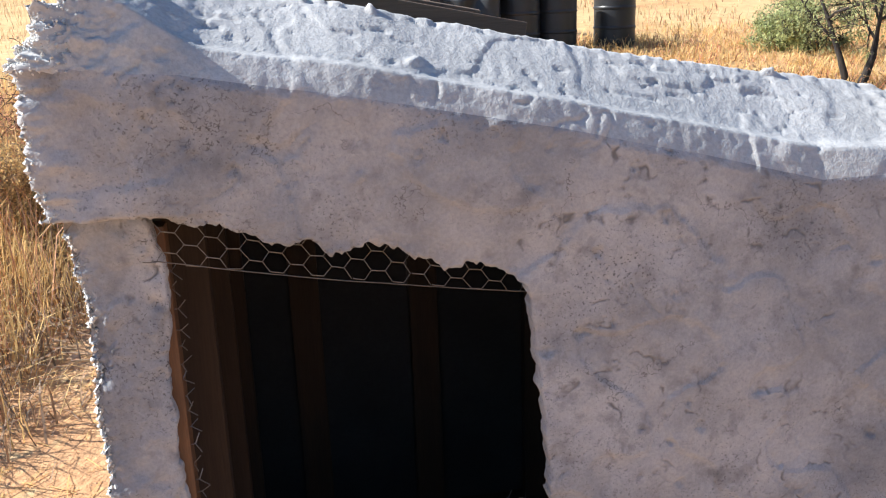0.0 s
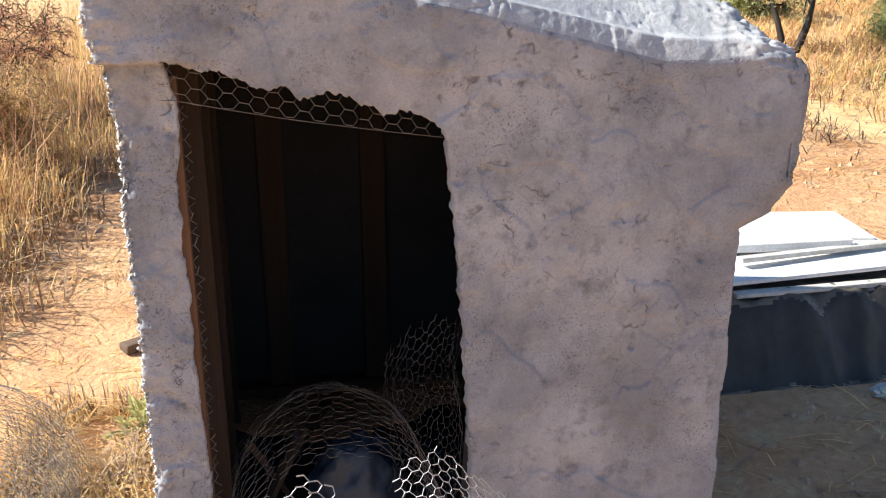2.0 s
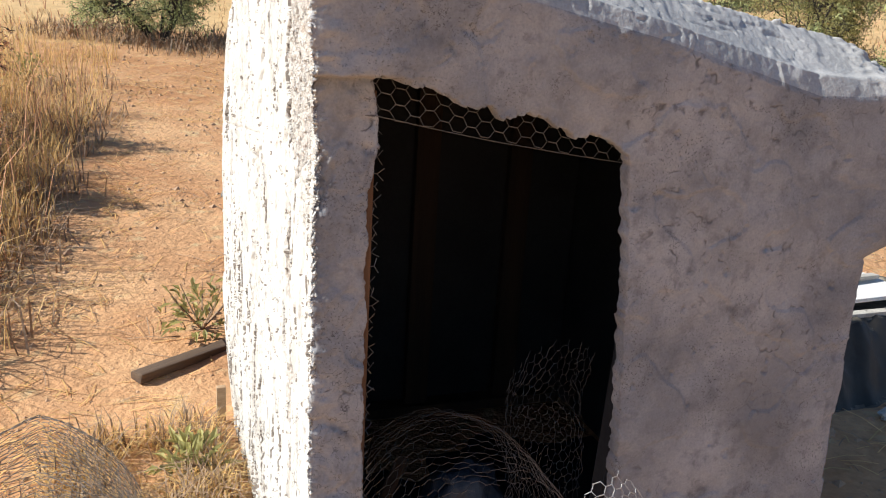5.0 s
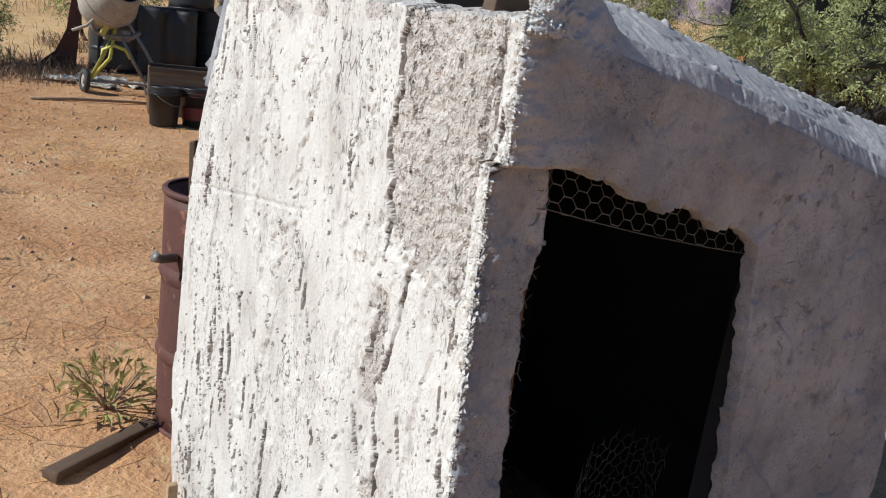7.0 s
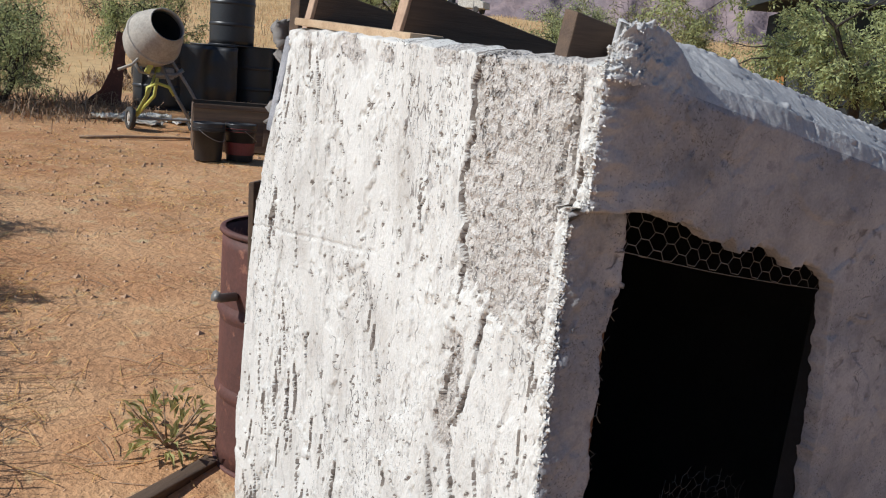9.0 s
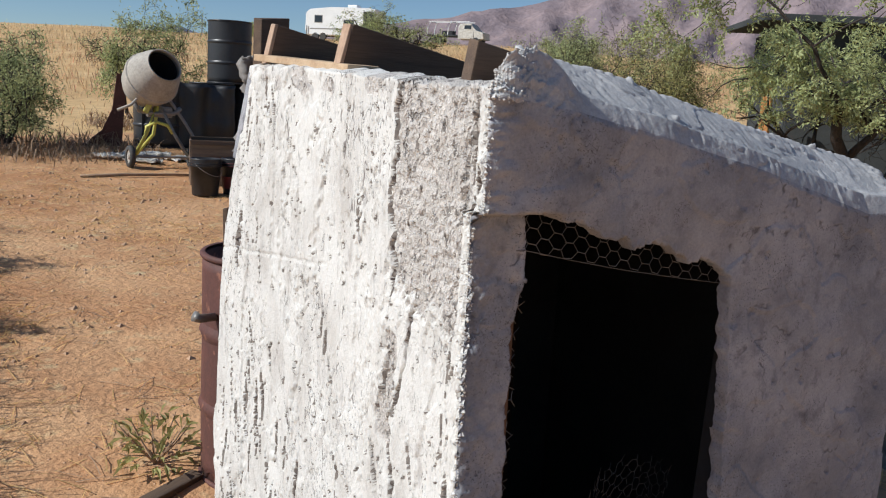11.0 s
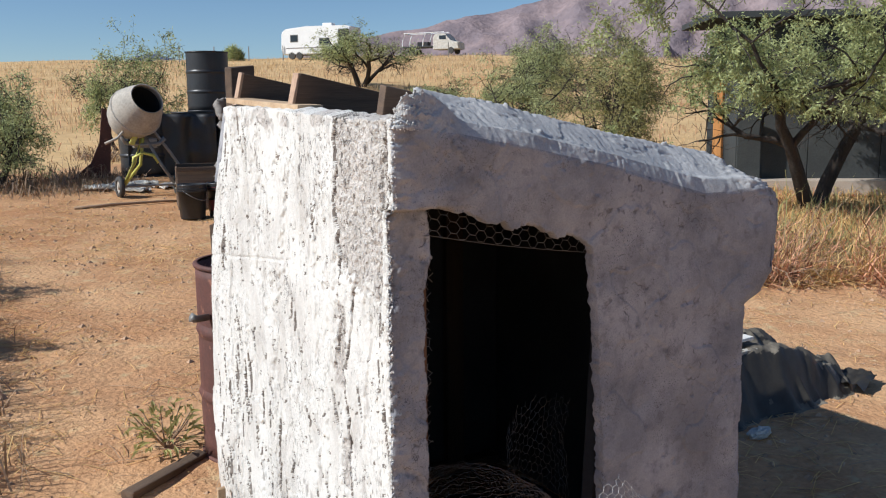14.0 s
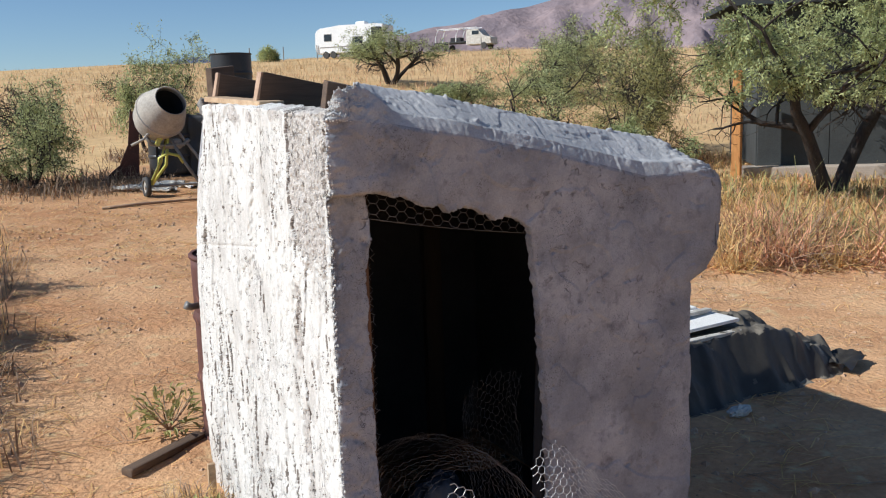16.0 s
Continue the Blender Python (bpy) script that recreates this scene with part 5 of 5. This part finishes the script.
def tree(name, x, y, h, spread, seed, leaf, label, trunks=2, leaves=7000, leaf_len=0.07, r0=0.09, sparse=1.0, lean_x=0.0, low=0.15, category="tree", group="", bark=None):
    """Forking limbs that arch outwards, with sprays of narrow leaflets along the twigs."""
    random.seed(seed)
    ob = thing(name, pose(x, y, ground_at(x, y) - 0.05), label, category, group)
    bm = bmesh.new()
    twigs = []

    def limb(p, d, length, r, level):
        pts, rs = [p.copy()], [r]
        n = 6 if level < 2 else 4
        for i in range(n):
            d = (d + rand_dir(0.16 + 0.05 * level) + Vector((0, 0, 0.05 if level < 2 else -0.05))).normalized()
            p = p + d * (length / n)
            pts.append(p.copy())
            rs.append(max(0.0028, r * (1 - 0.62 * (i + 1) / n)))
            if level < 4 and i >= (1 if level else 2):
                for _ in range(random.choice((1, 1, 2)) if level < 3 else 1):
                    side = (d * 0.55 + rand_dir(0.62) * Vector((spread / h, spread / h, 0.55)).length * 0.7)
                    side.z = side.z * 0.6 + 0.12
                    limb(p, side.normalized(), length * random.uniform(0.42, 0.66), rs[-1] * 0.68, level + 1)
            if level >= 2:
                twigs.append((p.copy(), d.copy(), level))
        tube(bm, pts, rs, 7 if level == 0 else (5 if level < 3 else 3), caps=False)

    for k in range(trunks):
        a = k * math.tau / trunks + random.uniform(-0.5, 0.5)
        d = Vector((math.cos(a) * 0.5 * spread / h + lean_x, math.sin(a) * 0.5 * spread / h, 0.9)).normalized()
        limb(Vector((0.06 * math.cos(a), 0.06 * math.sin(a), 0)), d, h * random.uniform(0.5, 0.62), r0 * random.uniform(0.8, 1.1), 0)
    # fit the crown to its height and width
    zs = max(v.co.z for v in bm.verts)
    xs = sorted(math.hypot(v.co.x, v.co.y) for v in bm.verts)[int(len(bm.verts) * 0.96)]
    kz, kx = h / zs, (spread / 2) / xs
    for v in bm.verts:
        f = smooth(0.0, 0.35 * h, v.co.z)
        v.co = Vector((v.co.x * (1 + (kx - 1) * f), v.co.y * (1 + (kx - 1) * f), v.co.z * kz))
    part("trunk", bm, bark or M_BARK, ob, flat=False)
    verts, faces = [], []
    twigs = [t for t in twigs if t[0].z * kz > low * h]
    random.shuffle(twigs)
    per = max(2, int(leaves / max(1, len(twigs)) * 1.0 + 0.5))
    for p, d, level in twigs:
        if nz(p.x * 1.3, p.y * 1.3, p.z * 1.3 + seed) > 0.30 * sparse:
            continue
        f = smooth(0.0, 0.35 * h, p.z)
        q = Vector((p.x * (1 + (kx - 1) * f), p.y * (1 + (kx - 1) * f), p.z * kz))
        spray = (d + rand_dir(0.5) + Vector((0, 0, -0.25))).normalized()
        for i in range(per):
            c = q + spray * (i / per) * leaf_len * 3.2 + rand_dir(leaf_len * 0.35)
            u = (rand_dir(0.7) + spray * 0.4 + Vector((0, 0, -0.2))).normalized()
            w = u.cross(rand_dir()).normalized() * leaf_len * random.uniform(0.11, 0.19)
            L = leaf_len * random.uniform(0.6, 1.25)
            n = len(verts)
            verts += [c, c + u * L * 0.5 + w, c + u * L, c + u * L * 0.5 - w]
            faces.append((n, n + 1, n + 2, n + 3))
    obj("crown", verts, faces, leaf, ob, flat=True)
    return ob


MESQ = "mesquite with dark forked limbs and feathery grey-green leaves"
tree("mesquite_tree", 9.2, 6.80, 4.6, 5.8, 11, M_LEAF, "large " + MESQ, trunks=2, leaves=88000, leaf_len=0.058, r0=0.105, low=0.30, sparse=0.55)
tree("mesquite_tree", 6.4, 9.5, 2.55, 2.1, 23, M_LEAF, "young " + MESQ, trunks=2, leaves=6500, sparse=0.45, leaf_len=0.045, r0=0.055)
tree("mesquite_tree", 13.9, 29.4, 2.5, 4.2, 31, M_LEAF, "spreading " + MESQ, trunks=4, leaves=5200, sparse=0.4, leaf_len=0.085, r0=0.09, low=0.4)
tree("mesquite_bush", -0.15, 13.0, 1.65, 2.1, 47, M_LEAF, "low mesquite bush with dark green feathery leaves on bare ground", trunks=5, leaves=9500, sparse=0.5, leaf_len=0.048, r0=0.04, category="bush")
tree("mesquite_bush", 2.35, 16.6, 2.35, 2.4, 53, M_LEAF, "open mesquite bush behind the mixer", trunks=4, leaves=5200, sparse=0.4, leaf_len=0.06, r0=0.045, category="bush")
tree("mesquite_bush", 16.5, 22.5, 2.6, 4.0, 59, M_LEAF, "tangled mesquite bush on the dry slope", trunks=4, leaves=4500, sparse=0.35, leaf_len=0.08, r0=0.06, category="bush")
tree("mesquite_bush", 10.3, 12.2, 3.0, 2.6, 61, M_LEAF_YELLOW, "thin olive sapling with many bare twigs", trunks=5, leaves=1100, leaf_len=0.05, r0=0.035, sparse=0.5, category="bush", group="olive saplings")
tree("mesquite_bush", 9.0, 10.6, 2.6, 2.0, 67, M_LEAF_YELLOW, "thin olive sapling with many bare twigs", trunks=4, leaves=800, leaf_len=0.05, r0=0.03, sparse=0.5, category="bush", group="olive saplings")
for i, (x, y, h, s) in enumerate(((12.0, 21.5, 1.2, 2.4), (14.8, 21.0, 1.1, 2.0), (7.6, 12.4, 1.1, 1.6), (-1.6, 24.0, 1.0, 1.8), (24.5, 74.0, 1.2, 1.5), (20.0, 26.0, 2.0, 3.0), (8.2, 9.4, 1.0, 1.5))):
    tree("low_bush", x, y, h, s, 71 + i, M_LEAF, "low green bush in the dry grass", trunks=5, leaves=2600, sparse=0.6, leaf_len=0.06 if y < 30 else 0.2, r0=0.025, low=0.05, category="bush", group="low bushes on the slope")


def blades(name, spots, material, label, category, h=(0.3, 0.6), w=0.006, lean=0.35, kind="stuff", parent=None):
    """Bent tapering stalks at the given places (x, y, scale)."""
    verts, faces = [], []
    for x, y, k in spots:
        z = terrain(x, y) - 0.01
        L = random.uniform(*h) * k
        a = random.uniform(0, math.tau)
        d = Vector((math.cos(a), math.sin(a), 0))
        sd = Vector((-d.y, d.x, 0)) * w * random.uniform(0.6, 1.3) * max(1.0, k * 0.8)
        t = random.uniform(0.1, 1.0) * lean
        p0 = Vector((x, y, z))
        p1 = p0 + d * L * 0.35 * t + Vector((0, 0, L * 0.55))
        p2 = p0 + d * L * 1.15 * t + Vector((0, 0, L * (1.0 - 0.45 * t)))
        n = len(verts)
        verts += [p0 - sd, p0 + sd, p1 + sd * 0.8, p1 - sd * 0.8, p2]
        faces += [(n, n + 1, n + 2, n + 3), (n + 3, n + 2, n + 4)]
    return tagged(obj(name, verts, faces, material, parent, flat=True), label, category, kind=kind)


random.seed(5)


def scatter(count, x0, x1, y0, y1, ok, size=lambda x, y: 1.0):
    out, tries = [], 0
    while len(out) < count and tries < count * 40:
        tries += 1
        x, y = random.uniform(x0, x1), random.uniform(y0, y1)
        v = ok(x, y)
        if v > 0 and random.random() < v:
            out.append((x, y, size(x, y)))
    return out


def left_field(x, y):
    edge = -1.12 + 0.08 * (y - 3.5) + 0.18 * nz(y * 1.3, 2) + 0.10 * nz(y * 4, 7)
    v = smooth(edge, edge - 0.35, x) if x < edge else 0.0
    v *= smooth(3.0, 3.6, y + 0.3 * nz(x * 2, 4))
    v *= 1 - smooth(7.6, 8.6, y + 0.6 * nz(x * 1.1, 6)) * (0.75 if x > -3 else 0.3)
    return v * (0.35 + 0.65 * smooth(-0.25, 0.2, nz(x * 1.8, y * 1.8, 3)))


blades("tall_dry_grass", scatter(17000, -5.5, -0.7, 3.1, 11.5, left_field, lambda x, y: 0.55 + 0.6 * smooth(-1.2, -2.0, x)), M_STRAW, "tall golden dry grass beside the path", "grass", (0.25, 0.80), 0.0036, 0.85)
blades("fallen_straw", scatter(9000, -5.0, -0.6, 2.9, 9.5, lambda x, y: left_field(x - 0.12, y + 0.1) * 0.9 + 0.03 * (x < -0.9)), M_TWIG, "matted brown stalks under the dry grass", "straw", (0.12, 0.34), 0.0045, 1.6)


def at_foot(x, y):
    return smooth(-1.05, -0.7, x) * (1 - smooth(-0.42, -0.36, x)) * smooth(1.3, 1.6, y) * (1 - smooth(2.35, 2.75, y)) * smooth(-0.3, 0.2, nz(x * 4, y * 4, 6))


blades("foot_straw", scatter(3200, -1.0, -0.34, 1.2, 3.0, at_foot), M_STRAW, "matted golden weeds at the foot of the shed wall", "weeds", (0.05, 0.17), 0.0024, 1.9)
blades("foot_weeds", scatter(2200, -1.1, -0.34, 1.3, 2.9, at_foot), M_TWIG, "short dry weeds at the foot of the shed wall", "weeds", (0.05, 0.19), 0.003, 1.1)


def right_field(x, y):
    r = (x * 0.62 + y * 0.78)
    near = 6.55 + 0.35 * nz(x * 0.9, y * 0.9, 3)
    return smooth(near, near + 0.35, r) * (x > 3.0) * (0.06 + 0.94 * smooth(-0.15, 0.22, nz(x * 1.9, y * 1.9, 8))) * (1 - smooth(10.5, 13, r) * 0.6)


blades("red_weeds", scatter(500, 3.2, 11.0, 2.0, 11.0, right_field, lambda x, y: 0.30 + 0.75 * smooth(-0.15, 0.40, nz(x * 2.4, y * 2.4, 15))), M_STRAW_RED, "reddish dry weeds along the dirt track", "weeds", (0.08, 0.46), 0.0048, 2.2)
blades("pale_weeds", scatter(400, 3.2, 12.0, 2.0, 13.0, right_field, lambda x, y: 0.30 + 0.75 * smooth(-0.15, 0.40, nz(x * 2.4, y * 2.4, 15))), M_STRAW, "pale straw stalks among the weeds", "weeds", (0.10, 0.52), 0.0050, 2.0)
blades("brown_weeds", scatter(6000, 3.2, 11.0, 2.0, 11.0, right_field), M_BRUSH_SHADE, "matted stalks among the weeds, coloured dark for the shade in their gaps", "weeds", (0.06, 0.22), 0.005, 2.2)
blades("green_weeds", scatter(900, 6.0, 12.0, 4.0, 9.0, lambda x, y: right_field(x, y) * smooth(8.8, 9.6, x * 0.62 + y * 0.78)), M_LEAF_YELLOW, "green weeds under the mesquite", "weeds", (0.15, 0.4), 0.008, 1.0)


def hill(x, y):
    if math.hypot(x, y) > 84:
        return 0.0
    edge = 14.8 + 2.0 * nz(x * 0.3, y * 0.3, 5) - (2.5 if x < -1 else 0.0)
    if x > 3.2:
        edge = min(edge, 10.5 - 3.0 * smooth(3.4, 5.0, x))
    return smooth(edge - 0.6, edge + 0.8, y) * (0.25 + 0.75 * smooth(-0.2, 0.2, nz(x * 0.35, y * 0.35, 9))) * max(0.12, min(1.0, 24.0 / max(1.0, y)))


blades("hill_grass", scatter(44000, -14, 52, 10.0, 80.0, hill, lambda x, y: 0.40 + 0.50 * smooth(14, 30, y)), M_STRAW_HILL, "dry golden grass over the rising slope", "grass", (0.18, 0.45), 0.011, 0.9)
blades("hill_stubble", scatter(5000, -8, 30, 8.0, 45.0, hill), M_STRAW_RED, "rusty brown tussocks on the slope", "grass", (0.12, 0.34), 0.008, 1.6)


def slope(x, y):
    """The strip of matted growth between the track and the young trees."""
    edge = 8.3 + 0.9 * nz(x * 0.6, y * 0.6, 4)
    return smooth(edge, edge + 0.7, 0.62 * x + 0.78 * y) * smooth(3.0, 4.2, x + 0.5 * nz(y * 0.7, 3)) * (1 - smooth(14, 16, y)) * (0.25 + 0.75 * smooth(-0.2, 0.15, nz(x * 1.1, y * 1.1, 27)))


blades("slope_straw", scatter(12000, 3.0, 11.5, 3.5, 16.0, slope), M_STRAW, "matted golden straw on the slope behind the shed", "straw", (0.10, 0.32), 0.0065, 2.1)
blades("slope_brush", scatter(5000, 3.0, 11.5, 3.5, 16.0, slope), M_STRAW_RED, "matted orange-brown weeds on the slope", "weeds", (0.08, 0.26), 0.0065, 2.1)


def brush(x, y):
    return max((1 - smooth(0.4 * s, s, math.hypot(x - bx, y - by))) for bx, by, s in ((0.35, 12.6, 1.5), (1.1, 13.0, 0.9), (-1.0, 13.5, 1.2), (2.0, 15.5, 1.0)))


blades("dead_brush", scatter(2400, -2.5, 3.5, 5.0, 17.0, brush, lambda x, y: random.uniform(0.4, 1.1)), M_TWIG, "dead brown brush at the foot of the bushes", "brush", (0.12, 0.42), 0.006, 1.8)

# tangled tufts on the far side of the track
def tuft(x, y, h, n, seed, material, label):
    random.seed(seed)
    ob = thing("weed_tuft", pose(x, y, ground_at(x, y)), label, "weed", "weed tufts along the track")
    verts, faces = [], []
    for _ in range(n):
        ang, out = random.uniform(0, math.tau), random.uniform(0.1, 1.0)
        r = h * 0.55 * random.random() ** 0.5
        p = Vector((r * math.cos(ang + random.uniform(-2, 2)), r * math.sin(ang + random.uniform(-2, 2)), -0.02))
        dr = Vector((math.cos(ang) * out, math.sin(ang) * out, random.uniform(-0.1, 0.9))).normalized()
        L, w = h * random.uniform(0.4, 1.6), random.uniform(0.0045, 0.0105)
        k = len(verts)
        for q in range(6):
            sd = Vector((-dr.y, dr.x, 0.2)).normalized() * w * (1 - q / 6.5)
            verts += [p - sd, p + sd]
            p = p + dr * L / 5
            dr = (dr + Vector((random.uniform(-0.6, 0.6), random.uniform(-0.6, 0.6), -0.30 * out + random.uniform(-0.35, 0.35)))).normalized()
            p.z = max(p.z, 0.01)
        faces += [(k + 2 * q, k + 2 * q + 1, k + 2 * q + 3, k + 2 * q + 2) for q in range(5)]
    obj("stem_tangle", verts, faces, material, ob, flat=True)


for i, (x, y, h, m) in enumerate(((4.95, 4.62, 0.44, 1), (5.30, 4.50, 0.34, 0), (5.62, 4.62, 0.58, 0), (5.85, 4.25, 0.40, 1), (6.25, 4.05, 0.52, 0), (6.60, 4.35, 0.62, 1), (5.50, 5.15, 0.60, 1), (6.15, 5.05, 0.62, 2), (6.85, 4.75, 0.60, 2), (7.0, 3.75, 0.55, 0), (7.4, 4.2, 0.6, 1))):
    tuft(x, y, h * (0.8, 1.15, 0.95)[i % 3], 170, 300 + i, (M_STRAW_RED, M_STRAW, M_LEAF_YELLOW)[m], ("dense tangle of reddish dry stems", "dense tangle of straw-coloured stems", "yellow-green weed growing among dry stems")[m])

random.seed(41)
for i in range(96):
    r, q = random.uniform(6.75, 8.7), random.uniform(1.2, 6.6)      # distance out from the track, and along it
    x, y = 0.62 * r + 0.78 * q, 0.78 * r - 0.62 * q
    h, m = random.choice((0.2, 0.3, 0.38, 0.52)), random.choice((0, 0, 0, 1, 1, 2))
    tuft(x, y, h, 120, 500 + i, (M_STRAW_RED, M_STRAW, M_TWIG)[m], ("sprawling clump of reddish dry stems", "sprawling clump of straw-coloured stems", "sprawling clump of dead brown stems")[m])
    random.seed(900 + i)

# bare twiggy shrub in the tall grass
tree("dry_shrub", -2.05, 7.1, 1.25, 1.3, 91, M_STRAW_RED, "bare dark-stemmed shrub in the dry grass", trunks=3, leaves=60, leaf_len=0.03, r0=0.016, category="shrub")
for x, y, h, seed in ((-1.75, 5.6, 0.95, 95),):
    tree("seed_stalk_weed", x, y, h, 0.8, seed, M_STRAW, "tall dry weed with many thin brown stalks", trunks=4, leaves=60, leaf_len=0.025, r0=0.006, bark=M_TWIG, category="weed", group="tall dry weeds")
random.seed(17)
blades("seed_stalks", scatter(420, -3.2, -0.95, 3.6, 7.5, left_field), M_STRAW_RED, "thin reddish seed stalks above the dry grass", "weeds", (0.6, 1.15), 0.0026, 0.45)


def leafy_plant(x, y, h, seed):
    random.seed(seed)
    ob = thing("leafy_weed", pose(x, y, ground_at(x, y)), "small grey-green leafy weed beside the old plank", "weed", "leafy weeds")
    verts, faces = [], []
    for i in range(95):
        a, e = random.uniform(0, math.tau), random.uniform(0.2, 1.3)
        d = Vector((math.cos(a) * math.cos(e), math.sin(a) * math.cos(e), math.sin(e)))
        p = d * h * random.uniform(0.35, 0.95)
        u = (d + rand_dir(0.5)).normalized()
        w = u.cross(Vector((0.1, 0.2, 1))).normalized() * 0.011
        L = random.uniform(0.05, 0.10)
        n = len(verts)
        verts += [p, p + u * L * 0.45 + w + Vector((0, 0, 0.006)), p + u * L - Vector((0, 0, 0.02)), p + u * L * 0.45 - w + Vector((0, 0, 0.006))]
        faces += [(n, n + 1, n + 2), (n, n + 2, n + 3)]
    obj("leaves", verts, faces, M_LEAF_YELLOW, ob, flat=True)
    for i in range(9):
        a = i * 0.73
        part("stem", tube(bmesh.new(), [(0, 0, 0), (math.cos(a) * h * 0.35, math.sin(a) * h * 0.35, h * 0.4), (math.cos(a) * h * 0.6, math.sin(a) * h * 0.6, h * 0.75)], [0.005, 0.004, 0.002], 4), M_TWIG, ob)


leafy_plant(-0.37, 3.52, 0.24, 3)
leafy_plant(-0.50, 2.35, 0.12, 4)
leafy_plant(-1.6, 9.6, 0.30, 6)

# ---- litter on the dirt ----
random.seed(9)


def open_dirt(x, y):
    if XL - 0.05 < x < XR + 0.1 and YF - 0.1 < y < YB + 0.2:
        return 0.0
    return 0.35 + 0.65 * smooth(-0.1, 0.25, nz(x * 1.1, y * 1.1, 12))


def pebbles(name, spots, material, label):
    verts, faces = [], []
    for x, y, k in spots:
        r = random.uniform(0.004, 0.013) * k
        z = terrain(x, y)
        n = len(verts)
        for p in ((1, 0, 0.1), (0.2, 1, 0), (-0.9, 0.4, 0.1), (-0.4, -0.9, 0), (0.1, 0.05, 0.75)):
            verts.append((x + (p[0] + random.uniform(-0.3, 0.3)) * r, y + (p[1] + random.uniform(-0.3, 0.3)) * r, z - 0.002 + p[2] * r))
        faces += [(n, n + 1, n + 4), (n + 1, n + 2, n + 4), (n + 2, n + 3, n + 4), (n + 3, n, n + 4)]
    return tagged(obj(name, verts, faces, material, flat=True), label, "pebbles", kind="stuff")


pebbles("pebbles", scatter(22000, -3.0, 6.5, 1.2, 12.5, open_dirt, lambda x, y: random.choice((0.7, 1, 1, 1.6, 2.4)) if random.random() < 0.3 else 0.8), M_STONE, "scattered pebbles and crumbs of dirt")


def straws(name, spots, material, label):
    verts, faces = [], []
    for x, y, k in spots:
        a, L = random.uniform(0, math.tau), random.uniform(0.03, 0.13) * k
        w = random.uniform(0.0015, 0.003)
        d, s = Vector((math.cos(a), math.sin(a), 0)) * L, Vector((-math.sin(a), math.cos(a), 0)) * w
        p = Vector((x, y, terrain(x, y) + 0.005))
        up = Vector((0, 0, random.uniform(0.0, 0.02)))
        n = len(verts)
        verts += [p - d - s, p - d + s, p + d * 0.1 + s + up, p + d * 0.1 - s + up, p + d + s, p + d - s]
        faces += [(n, n + 1, n + 2, n + 3), (n + 3, n + 2, n + 4, n + 5)]
    return tagged(obj(name, verts, faces, material, flat=True), label, "straw", kind="stuff")


straws("loose_straw", scatter(15000, -3.0, 6.5, 1.2, 13.0, lambda x, y: open_dirt(x, y) * (1.0 if (x < -0.6 or x * 0.62 + y * 0.78 > 6.0) else 0.3)), M_STRAW, "loose straw and broken stalks on the dirt")
straws("loose_twigs", scatter(2600, -3.0, 6.5, 1.2, 13.0, open_dirt), M_TWIG, "small dark twigs scattered on the dirt")
